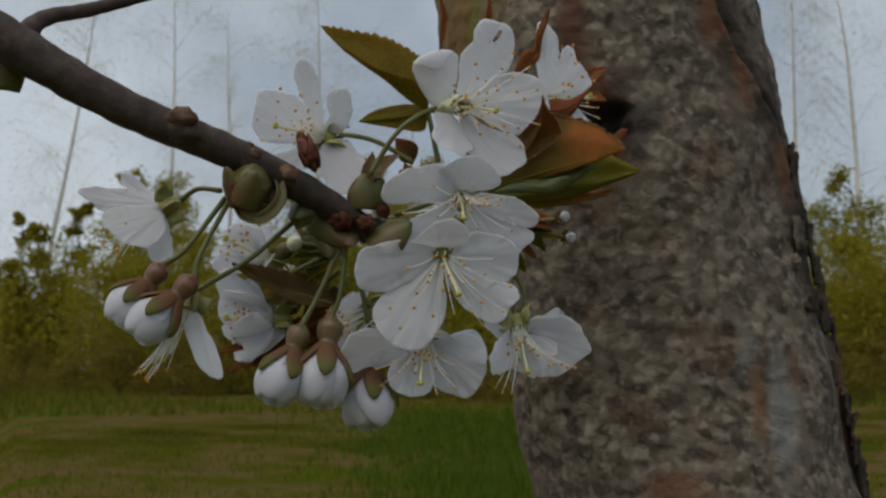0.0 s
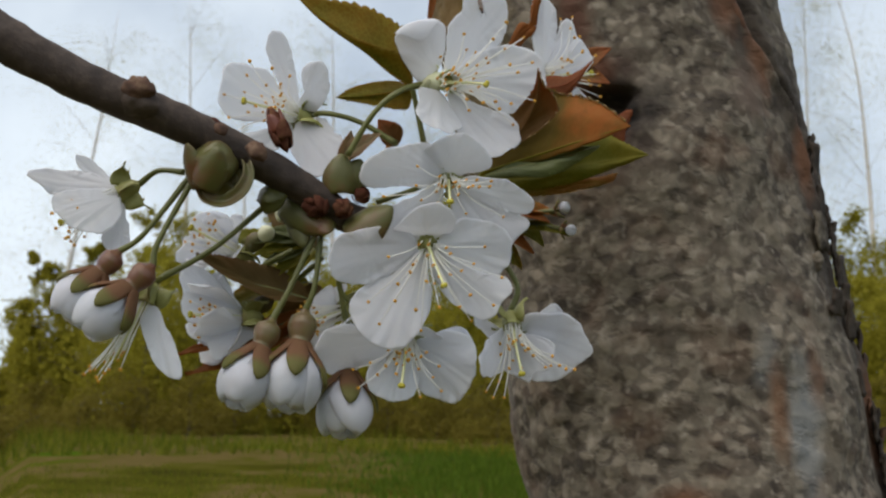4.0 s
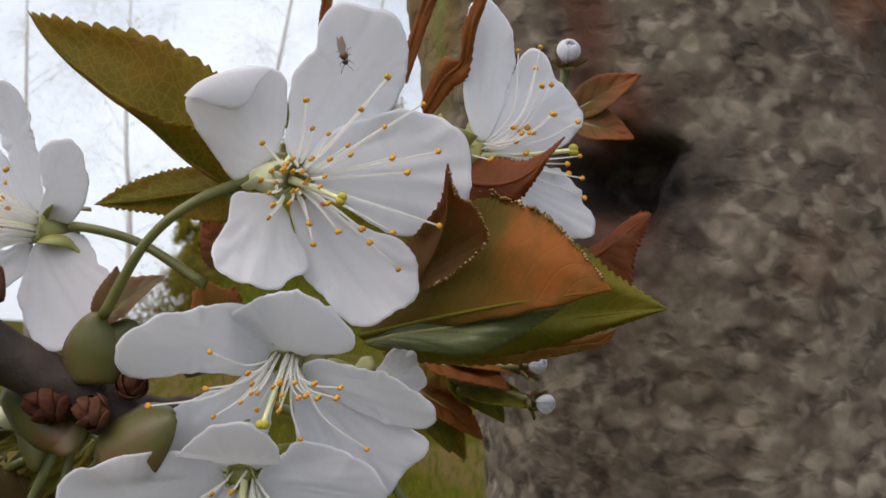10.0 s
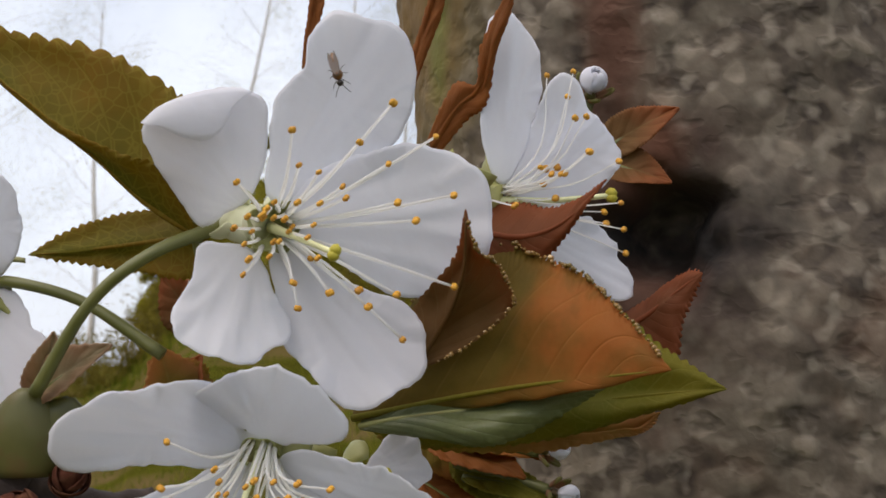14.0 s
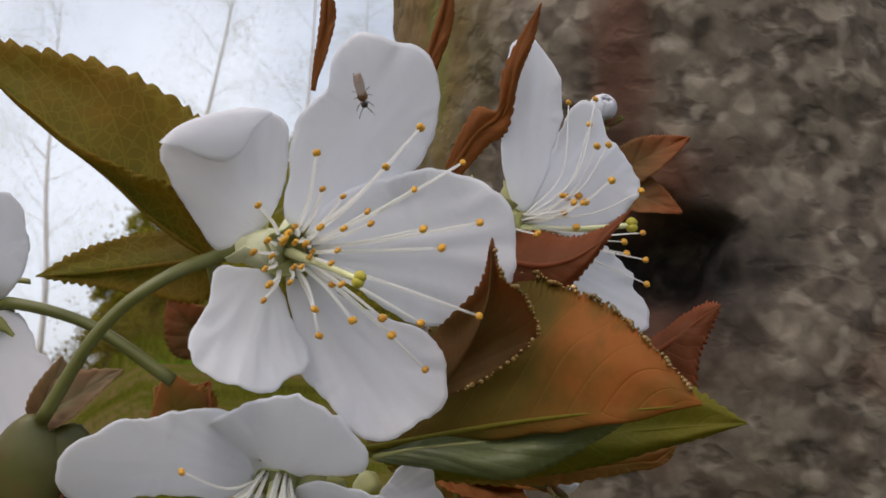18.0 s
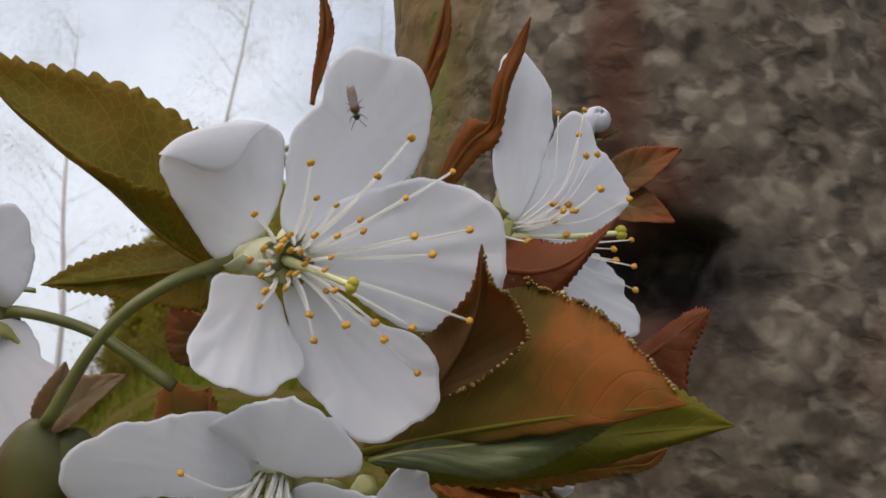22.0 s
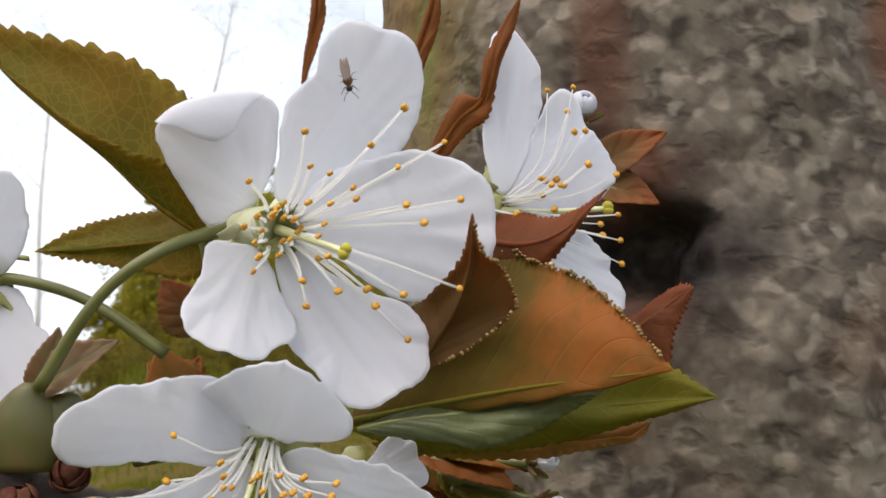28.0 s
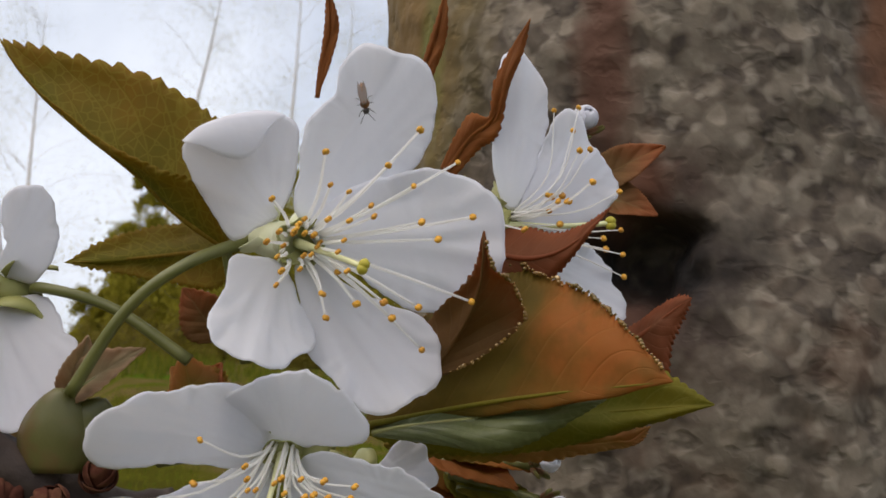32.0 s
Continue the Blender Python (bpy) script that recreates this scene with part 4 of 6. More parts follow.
def bark_material():
    """Grey-brown scaly bark, rusty where the outer layer has come off; the decayed hole's inner shade is painted black.
    """
    m, nt, b = shader("rough_bark", 0.9)
    plate = noise_of(nt, 310.0, 1.6, 0.5)
    fine = noise_of(nt, 760.0, 2.0, 0.5)
    wide = noise_of(nt, 42.0, 3.0, 0.55, (1.0, 1.0, 0.6))
    both = sums(nt, "ADD", sums(nt, "MULTIPLY", plate, 0.52), sums(nt, "ADD", sums(nt, "MULTIPLY", fine, 0.18), sums(nt, "MULTIPLY", wide, 0.32)))
    c = ramp_of(nt, both, [(0.38, (0.035, 0.024, 0.016)), (0.46, (0.086, 0.066, 0.047)), (0.55, (0.148, 0.117, 0.085)), (0.68, (0.215, 0.177, 0.135))])
    # rounded scales of bark, each of its own tone
    cells = node(nt, "ShaderNodeTexVoronoi", Scale=300.0)
    cells.feature = "SMOOTH_F1"
    cells.inputs["Smoothness"].default_value = 0.6
    spot = nt.nodes.new("ShaderNodeTexCoord")
    squash = nt.nodes.new("ShaderNodeMapping")
    squash.inputs["Scale"].default_value = (1.0, 1.0, 1.2)
    nt.links.new(spot.outputs["Object"], squash.inputs[0])
    nt.links.new(squash.outputs[0], cells.inputs["Vector"])
    hue = nt.nodes.new("ShaderNodeSeparateColor")
    nt.links.new(cells.outputs["Color"], hue.inputs[0])
    scales = hue.outputs[0]
    tone = ramp_of(nt, scales, [(0.12, (0.030, 0.022, 0.015)), (0.34, (0.090, 0.070, 0.050)), (0.55, (0.142, 0.120, 0.090)), (0.72, (0.160, 0.134, 0.100)), (0.90, (0.270, 0.225, 0.170))])
    c = mixed(nt, 0.62, c, tone)
    both = sums(nt, "ADD", both, sums(nt, "MULTIPLY", scales, 0.3))
    # short level cracks between the plates
    split = nt.nodes.new("ShaderNodeMapRange")
    split.inputs[1].default_value, split.inputs[2].default_value = 0.56, 0.68
    nt.links.new(noise_of(nt, 210.0, 2.0, 0.5, (1.0, 1.0, 1.5)), split.inputs[0])
    c = mixed(nt, sums(nt, "MULTIPLY", split.outputs[0], 0.5), c, (0.030, 0.022, 0.016))
    both = sums(nt, "SUBTRACT", both, sums(nt, "MULTIPLY", split.outputs[0], 0.35))
    pale = nt.nodes.new("ShaderNodeMapRange")
    pale.inputs[1].default_value, pale.inputs[2].default_value = 0.56, 0.72
    nt.links.new(noise_of(nt, 360.0, 1.0, 0.4), pale.inputs[0])
    c = mixed(nt, sums(nt, "MULTIPLY", pale.outputs[0], 0.50), c, (0.300, 0.260, 0.205))
    rust = nt.nodes.new("ShaderNodeMapRange")
    rust.inputs[1].default_value, rust.inputs[2].default_value = 0.54, 0.68
    nt.links.new(noise_of(nt, 55.0, 3.0), rust.inputs[0])
    c = mixed(nt, sums(nt, "MULTIPLY", rust.outputs[0], 0.35), c, (0.13, 0.065, 0.035))
    c = mixed(nt, sums(nt, "MULTIPLY", near(nt, RUST, 0.0085, (0.7, 1, 2.6)), 0.85), c, (0.078, 0.034, 0.018))
    # shade of the split, put into the bark colour as a dark band
    for z in (0.985, 1.005, 1.025, 1.045, 1.065, 1.085, 1.105, 1.125, 1.145, 1.165):
        c = mixed(nt, sums(nt, "MULTIPLY", near(nt, on_trunk(z, math.degrees(crack(z)) + 2.0), 0.016, (0.9, 0.9, 1.6)), 0.8), c, (0.030, 0.020, 0.014))
    for z, size in ((1.135, 0.010), (1.115, 0.009), (1.09, 0.008), (1.02, 0.012)):
        c = mixed(nt, sums(nt, "MULTIPLY", near(nt, on_trunk(z, math.degrees(crack(z)) - 3.0), size, (0.6, 0.6, 1.8)), 0.75), c, (0.15, 0.062, 0.028))
    # patches of grey lichen and of bare brown wood
    c = mixed(nt, sums(nt, "MULTIPLY", near(nt, Vector((9.22, 3.06, 1.56)) * CM + AT, 0.01, (0.6, 1, 2.4)), 0.5), c, (0.235, 0.255, 0.26))
    c = mixed(nt, sums(nt, "MULTIPLY", near(nt, Vector((8.27, 2.87, 3.20)) * CM + AT, 0.007, (0.6, 1, 1.6)), 0.3), c, (0.22, 0.24, 0.245))
    c = mixed(nt, sums(nt, "MULTIPLY", near(nt, Vector((8.54, 2.84, 1.99)) * CM + AT, 0.007, (0.5, 1, 2.2)), 0.75), c, (0.16, 0.075, 0.035))
    c = mixed(nt, sums(nt, "MULTIPLY", near(nt, Vector((6.02, 2.77, -0.39)) * CM + AT, 0.008, (1.3, 1, 0.8)), 0.75), c, (0.15, 0.062, 0.028))
    c = mixed(nt, sums(nt, "MULTIPLY", near(nt, Vector((8.32, 3.74, 10.44)) * CM + AT, 0.01, (0.8, 1, 1.2)), 0.75), c, (0.115, 0.078, 0.058))
    c = mixed(nt, sums(nt, "MULTIPLY", near(nt, Vector((9.63, 3.47, 2.95)) * CM + AT, 0.007, (0.5, 1, 1.5)), 0.6), c, (0.13, 0.06, 0.03))
    c = mixed(nt, sums(nt, "MULTIPLY", near(nt, MOSS, 0.030, (0.7, 1, 2.0)), 0.85), c, (0.130, 0.095, 0.024))
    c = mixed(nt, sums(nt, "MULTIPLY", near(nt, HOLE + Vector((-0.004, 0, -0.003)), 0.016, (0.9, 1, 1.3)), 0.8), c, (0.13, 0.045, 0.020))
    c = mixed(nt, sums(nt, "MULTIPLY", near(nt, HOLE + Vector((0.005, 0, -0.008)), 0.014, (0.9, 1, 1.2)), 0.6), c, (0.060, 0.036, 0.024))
    # black laid over the hollow stands in for the shade inside it
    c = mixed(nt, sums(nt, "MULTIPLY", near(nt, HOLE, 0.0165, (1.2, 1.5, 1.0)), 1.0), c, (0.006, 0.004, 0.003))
    for place, size, form, share, tint in (((4.92, 3.3, 10.92), 0.007, (0.9, 2, 1.2), 0.8, (0.045, 0.024, 0.015)), ((4.06, 3.1, 10.75), 0.008, (1, 2, 1.2), 0.8, (0.115, 0.042, 0.020)),
                                           ((3.58, 3.5, 12.6), 0.009, (0.55, 2, 2.4), 0.85, (0.085, 0.036, 0.020)), ((4.31, 3.1, 9.1), 0.007, (1.1, 2, 0.8), 0.7, (0.090, 0.035, 0.018)),
                                           ((0.3, 5.5, 13.4), 0.012, (1, 3, 2.2), 0.8, (0.170, 0.095, 0.026)), ((0.85, 5.0, 13.2), 0.006, (0.5, 3, 3.0), 0.8, (0.120, 0.130, 0.020))):
        c = mixed(nt, sums(nt, "MULTIPLY", near(nt, Vector(place) * CM + AT, size, form), share), c, tint)
    nt.links.new(c, b.inputs["Base Color"])
    bumped(nt, b, both, 0.40, 0.0014)
    return m


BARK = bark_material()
tree_ob = new("cherry_tree")
tree_ob.empty_display_size = 0.2
tagged(tree_ob, "old cherry trunk with rough grey-brown scaly bark", "tree trunk")


def trunk_piece(name, z0, z1, rows, segs, fine):
    bm = bmesh.new()
    rings = []
    for i in range(rows + 1):
        z = z0 + (z1 - z0) * i / rows
        c, r = trunk_axis(z), trunk_radius(z)
        ring = []
        for k in range(segs):
            a = 2 * math.pi * k / segs
            v = Vector((math.cos(a), math.sin(a), 0))
            p = c + v * r
            d = 0.0035 * noise.noise(p * 28) + 0.0012 * noise.noise(p * 70)
            if fine:
                ridge = noise.noise(Vector((p.x * 210, p.y * 210, p.z * 260)))
                d += 0.0007 * ridge - 0.0014 * max(0.0, 0.22 - abs(noise.noise(p * 120)))
                s = (a - crack(z)) * r
                d += 0.0016 * math.exp(-((s + 0.001) / 0.0022) ** 2) - 0.0035 * math.exp(-((s - 0.0035) / 0.002) ** 2)
                h = (p - HOLE).length + 0.003 * noise.noise(p * 240)
                d -= 0.014 * math.exp(-(h / 0.0072) ** 4)
            ring.append(bm.verts.new(p + v * d))
        rings.append(ring)
    for a, b in zip(rings, rings[1:]):
        for k in range(segs):
            bm.faces.new((a[k], a[(k + 1) % segs], b[(k + 1) % segs], b[k]))
    bm.faces.new(rings[0][::-1])
    bm.faces.new(rings[-1])
    return part(name, bm, BARK, tree_ob)


trunk_piece("trunk_base", -0.05, 0.92, 60, 60, False)
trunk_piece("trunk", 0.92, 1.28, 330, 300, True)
trunk_piece("trunk_top", 1.28, 3.2, 60, 60, False)
# loose scales of bark stand off the trunk
rng = random.Random(11)
FLAKE_RUST = plain("rusty_bark_flake", [(0.35, (0.045, 0.024, 0.015)), (0.6, (0.13, 0.055, 0.026)), (0.8, (0.19, 0.11, 0.07))], 200, 0.9, 0.8, 0.001)


# a rusty ridge of old bark runs down one side, and lumps stand out below it
part("bark_ridge", tube(bmesh.new(), [on_trunk(float(z), math.degrees(crack(z)) - 1.0, -0.0006) for z in np.linspace(CRACK[1][0], CRACK[-1][0], 12)],
     [0.0004, 0.0008, 0.0010, 0.0012, 0.0012, 0.0013], 12, 110, 0.5, 200.0, 3.0), FLAKE_RUST, tree_ob, "rusty brown edge of split bark")
for k, (z, a, size) in enumerate(((1.075, -12, 0.006), (1.045, -8, 0.007), (1.02, -4, 0.008), (1.0, -14, 0.007), (1.06, -40, 0.004))):
    part("bark_lump", blob(bmesh.new(), on_trunk(z - size * 0.7, a, -0.002), (0.1, -0.2, 1), size * 1.5, size * 0.8, 18, 14, 0.1, 0.6, k + 0.5), BARK, tree_ob)

FLAKE_DARK = plain("dark_bark_flake", [(0.35, (0.016, 0.011, 0.008)), (0.6, (0.060, 0.042, 0.030)), (0.8, (0.17, 0.13, 0.10))], 260, 0.9, 0.8, 0.001)
for k in range(46):
    z = 0.955 + 0.145 * (k + rng.random()) / 46
    a = math.degrees(crack(z)) % 360 - 360 + rng.gauss(6 if z > 1.05 else 0, 9)
    tall, wide, lift = rng.uniform(0.004, 0.011), rng.uniform(0.002, 0.0045), rng.uniform(0.0008, 0.0030)
    turn = rng.uniform(-0.6, 0.6)

    def place(u, v, z=z, a=a, tall=tall, wide=wide, lift=lift, turn=turn, k=k):
        edge = 1 + 0.45 * noise.noise(Vector((u * 5, v * 2, k * 3.7)))
        x = v * wide * edge * (0.55 + 0.45 * math.sin(math.pi * min(1.0, u + 0.25)))
        h = (u - 0.5) * tall * (1 + 0.25 * noise.noise(Vector((v * 3, k, 1.0))))
        out = lift * (0.25 + u * 0.9 + 0.5 * v * turn) + 0.0007 * noise.noise(Vector((u * 4, v * 4, k)))
        return on_trunk(z + h + 0.3 * x * turn, a + math.degrees((x - h * 0.25) / 0.05), out - 0.0004)

    part("bark_flake", sheet(9, 6, place, 0.0011), FLAKE_DARK if k % 3 else BARK, tree_ob)

# ---- the twig ----
TW = "dark brown cherry twig with buds, growing from the tree"
twig = thing("cherry_twig", TW, "twig", at=(0, 0, 0))


def cmv(points):
    return [CM * Vector(p) for p in points]


part("wood", tube(bmesh.new(), cmv([(-11.61, -4.40, 10.71), (-10.12, -4.00, 9.90), (-8.80, -3.70, 9.15), (-7.71, -3.40, 8.57), (-6.63, -3.05, 8.14), (-5.54, -2.65, 7.76), (-4.44, -2.20, 7.31), (-3.54, -1.80, 6.90), (-2.63, -1.40, 6.44), (-2.16, -1.15, 6.16)]),
     [0.0056, 0.0052, 0.0047, 0.0044, 0.0043, 0.0041, 0.0039, 0.0037, 0.0033, 0.0028], 28, 200, 0.09, 260.0), TWIG, twig)
part("side_shoot", tube(bmesh.new(), cmv([(-9.87, -3.60, 10.04), (-9.67, -3.30, 10.53), (-9.33, -3.00, 10.83), (-8.54, -2.60, 11.14), (-7.23, -2.00, 11.76)]), [0.0030, 0.0022, 0.0019, 0.0017, 0.0014], 12, 40, 0.1, 400.0), TWIG, twig)
knot = part("knot", blob(bmesh.new(), CM * Vector((-6.62, -3.10, 8.20)), (1, -0.25, -0.42), 0.0108, 0.0072, 24, 18, 0.1, 0.25, 3), TWIG, twig)
part("knot_bud", blob(bmesh.new(), CM * Vector((-6.50, -3.30, 8.25)), (0.95, -0.25, -0.15), 0.0085, 0.0058, 24, 16, 0.1, 0.28, 7), KNOT, knot, "flaking brown bud scar")
winter_bud = part("bud", blob(bmesh.new(), CM * Vector((-3.15, -1.90, 7.22)), (-0.34, -0.1, 0.93), 0.0112, 0.0040, 14, 12, 0.25, 0.2, 5), BUD, twig, "plump red-brown winter bud")
for k in range(7):
    ax = Vector((-0.34, -0.1, 0.93)).normalized()
    e1 = ax.orthogonal().normalized()
    e2 = ax.cross(e1)

    def place(u, v, k=k):
        w = 0.10 + 0.085 * k + 0.38 * u
        r = 0.0022 * math.sin(math.pi * min(0.97, w * 0.93 + 0.05)) ** 0.6 * (1 - 0.25 * w) + 0.0002 + 0.0003 * u
        a = 2.4 * k + v * 1.25 * math.sqrt(max(0.0, 1.02 - u * u))
        return CM * Vector((-3.15, -1.90, 7.22)) + ax * (0.0112 * w) + (e1 * math.cos(a) + e2 * math.sin(a)) * r

    part("scale", sheet(8, 6, place, 0.0003), (BUD_TIP if k > 3 else BUD), winter_bud)

def scale(base, tip, facing, width, label="", bow=0.10, material=None):
    """A spoon-shaped scale of an opened bud, in centimetres from AT."""
    b, t = CM * Vector(base), CM * Vector(tip)
    d = t - b
    ln = d.length
    d.normalize()
    side = d.cross(Vector(facing)).normalized()
    nrm = side.cross(d)

    def place(u, v):
        w = CM * width * 0.5 * (0.45 + 0.55 * math.sin(math.pi * min(1.0, 0.15 + 0.75 * u))) * math.sqrt(max(0.0, 1.02 - u ** 3))
        x = w * v
        return b + d * ln * u + side * x + nrm * (ln * bow * math.sin(math.pi * u * 0.8) - 0.6 * x * x / max(w, 1e-5) + 0.0002 * noise.noise(Vector((u * 6, v * 3, ln * 900))))

    return part("bud_scale", sheet(12, 8, place, 0.0005), material or SCALE, twig, label)


# scales and small buds where stalks leave the twig
scale((-10.38, -3.34, 8.89), (-10.21, -3.34, 10.57), (-0.2, -0.95, 0), 1.0)
scale((-10.66, -3.14, 9.23), (-10.03, -3.14, 10.47), (0.3, -0.95, 0), 0.8)
part("bud", blob(bmesh.new(), CM * Vector((-4.72, -2.41, 6.28)), (0.16, -0.1, 0.98), 0.0112, 0.0098, 22, 16, 0.05, 0.18, 2.2), SCALE, twig, "swollen green bud flushed red")
scale((-4.98, -2.49, 6.25), (-5.14, -2.79, 7.20), (-0.4, -0.9, 0), 0.55)
scale((-4.81, -2.69, 6.20), (-4.43, -2.99, 7.05), (0.2, -0.95, 0.1), 0.75, "green bud scale flushed red")
scale((-5.12, -1.69, 6.43), (-4.27, -1.79, 7.22), (0.6, -0.8, 0), 0.8)
scale((-5.13, -2.09, 6.43), (-4.10, -2.09, 6.34), (0.1, -0.6, -0.8), 0.55)
scale((-4.49, -2.09, 6.20), (-4.03, -1.99, 6.97), (0.5, -0.8, 0), 0.4)
scale((-3.75, -1.69, 6.09), (-3.17, -1.59, 6.45), (0.2, -0.9, 0.2), 0.55)
scale((-3.72, -1.49, 6.24), (-3.52, -1.49, 6.61), (0, -0.9, 0.2), 0.45)
scale((-1.95, -1.54, 6.40), (-2.01, -1.54, 7.29), (0.3, -0.95, 0), 0.85, "green bud scale flushed red")
scale((-1.79, -1.34, 6.46), (-1.61, -1.34, 7.23), (0.5, -0.8, 0), 0.8)
scale((-1.92, -1.44, 5.55), (-0.82, -1.54, 6.05), (-0.2, -0.9, 0.4), 1.1)
scale((-3.34, -1.14, 6.31), (-2.24, -1.34, 5.54), (-0.2, -0.95, 0.2), 0.8)
scale((-3.13, -1.04, 6.23), (-2.82, -1.14, 5.24), (-0.2, -0.95, 0.0), 0.6)
scale((-2.50, -1.24, 5.98), (-2.27, -1.44, 5.49), (0.2, -0.95, 0.0), 0.6)
scale((-3.52, -1.63, 6.55), (-3.63, -1.83, 6.09), (-0.2, -0.95, 0.0), 0.6)
for k, (q, ax, size) in enumerate((((-2.26, -1.35, 6.20), (-0.75, -0.35, -0.15), 0.0068), ((-1.74, -1.40, 6.03), (-0.7, -0.5, 0.1), 0.0052), ((-1.67, -1.10, 6.34), (0.4, -0.7, 0.3), 0.0045))):
    ax = Vector(ax).normalized()
    e1 = ax.orthogonal().normalized()
    e2 = ax.cross(e1)
    plump = part("bud", blob(bmesh.new(), CM * Vector(q), ax, size, size * 0.78, 16, 12, 0.2, 0.2, k + 9), BUD, twig, "plump dark red-brown bud")
    for n in range(7):
        def place(u, v, n=n):
            w = 0.12 + 0.09 * n + 0.26 * u
            r = size * 0.40 * math.sin(math.pi * min(0.97, w * 0.93 + 0.05)) ** 0.7 * (1 - 0.2 * w) + 0.0002 + 0.0003 * u
            a = 2.4 * n + v * 1.1 * math.sqrt(max(0.0, 1.02 - u * u))
            return CM * Vector(q) + ax * size * w + (e1 * math.cos(a) + e2 * math.sin(a)) * r

        part("scale", sheet(7, 6, place, 0.0002), BUD, plump)
part("spur", tube(bmesh.new(), cmv([(-3.18, -1.34, 6.67), (-2.41, -1.04, 6.22), (-1.63, -0.74, 5.94), (-1.00, -0.34, 6.07)]), [0.0030, 0.0036, 0.0034, 0.0022], 16, 30, 0.2, 500.0), TWIG, twig)
for k, (q, size, skin) in enumerate((((-4.69, -2.45, 7.70), 0.0026, BUD), ((-3.74, -2.55, 7.00), 0.0046, KNOT), ((-4.49, -2.75, 7.47), 0.0030, KNOT))):
    part("bud_scar", blob(bmesh.new(), CM * Vector(q), (0.5, -0.8, 0.3), size * 0.6, size, 14, 9, 0.0, 0.5, k), skin, twig)

def ribbon(points, wide, label, material=SCALE):
    """A fleshy scale curled along a line of places (centimetres from AT)."""
    line = glide(cmv(points), 37)

    def place(u, v):
        k = int(round(u * 36))
        way = (line[min(36, k + 1)] - line[max(0, k - 1)]).normalized()
        side = way.cross(Vector((0.25, -0.9, 0.2))).normalized()
        nrm = side.cross(way)
        w = CM * wide * 0.5 * (0.55 + 0.45 * math.sin(math.pi * u)) * (1 - 0.5 * max(0.0, u - 0.8) / 0.2)
        return line[k] + side * w * v - nrm * 0.0009 * (1 - v * v)

    return part("bud_scale", sheet(36, 8, place, 0.0006), material, twig, label)


ribbon([(-4.02, -2.30, 7.08), (-3.89, -2.45, 6.62), (-4.05, -2.50, 6.23), (-4.41, -2.50, 6.01), (-4.79, -2.45, 6.10), (-5.00, -2.40, 6.36)], 0.30, "green bud scale curled right round")
ribbon([(-4.23, -2.20, 7.04), (-4.10, -2.20, 6.61), (-4.12, -2.25, 6.25)], 0.22, "thin green bud scale beside the swollen bud")

# ---- blossoms ----
main = blossom((0.21, -1.28, 9.08), (0.42, -0.88, -0.12),
        [dict(tip=(-0.43, -1.9, 10.26), cup=0.03, mid=(0.62, -0.05), rim=(0.63, 0.65, 0.78, 0.62, 0.55, 0.55, 0.60, 0.70, 0.64, 0.60, 0.57, 0.62, 0.68, 0.72, 0.61, 0.56, 0.55, 0.58), face=(0.25, -0.95, -0.05)),
         dict(tip=(1.46, -1.5, 11.28), cup=0.03, mid=(1.22, 0.10), rim=(1.22, 0.88, 0.75, 0.66, 0.56, 0.54, 0.76, 0.93, 0.89, 0.97, 0.90, 0.79, 0.72, 0.69, 0.68, 0.66, 0.73, 0.86), face=(0.42, -0.88, -0.12)),
         dict(tip=(2.64, -1.09, 9.33), cup=0.05, mid=(1.17, 0.02), rim=(1.17, 1.04, 0.89, 0.77, 0.74, 0.77, 0.80, 0.89, 0.97, 0.94, 0.96, 0.94, 0.88, 0.84, 0.79, 0.74, 0.74, 0.84), face=(0.42, -0.88, -0.12)),
         dict(tip=(1.79, -1.34, 7.37), cup=0.05, mid=(1.19, -0.03), rim=(1.19, 0.70, 0.54, 0.50, 0.53, 0.65, 0.76, 0.80, 0.87, 0.79, 0.82, 0.76, 0.62, 0.55, 0.56, 0.65, 0.69, 0.84), face=(0.42, -0.88, -0.12)),
         dict(tip=(0.23, -2.08, 7.55), cup=0.05, mid=(0.73, 0.07), rim=(0.73, 0.63, 0.53, 0.54, 0.64, 0.65, 0.57, 0.63, 0.66, 0.66, 0.70, 0.69, 0.59, 0.50, 0.47, 0.52, 0.75, 0.73), face=(0.42, -0.88, -0.12))],
        "large white cherry blossom on which a small fly sits", seed=1,
        stem=[(-1.86, -1.62, 7.24), (-1.28, -1.82, 8.15), (-0.71, -1.77, 8.68)], pistil=(1.20, -2.08, 8.74), mouth=1.45, urn=(0.80, -0.55, -0.06), thick=0.000185, throat=1.25, heart=(0.15, 0.0, -0.03),
        anthers=[(1.66, -1.98, 10.20), (0.72, -2.08, 9.89), (1.36, -1.98, 9.81), (0.77, -1.93, 9.58), (0.97, -1.93, 9.52), (2.05, -1.73, 9.94),
                 (1.62, -1.83, 9.64), (1.21, -1.93, 9.39), (1.25, -1.93, 9.28), (2.24, -1.63, 9.39), (1.73, -1.83, 9.27), (1.91, -1.78, 9.11),
                 (0.48, -1.93, 9.15), (0.78, -1.93, 9.22), (1.00, -1.93, 9.22), (0.20, -2.03, 9.38), (0.33, -2.03, 8.50), (0.98, -2.03, 9.00),
                 (0.66, -2.03, 8.83), (0.93, -2.03, 8.88), (1.04, -2.03, 8.69), (0.83, -1.83, 8.22), (0.78, -1.88, 8.46), (1.14, -1.88, 8.38),
                 (1.41, -1.83, 8.42), (1.50, -1.78, 8.27), (1.76, -1.74, 8.40), (2.29, -1.59, 8.51), (1.81, -1.54, 7.98)])



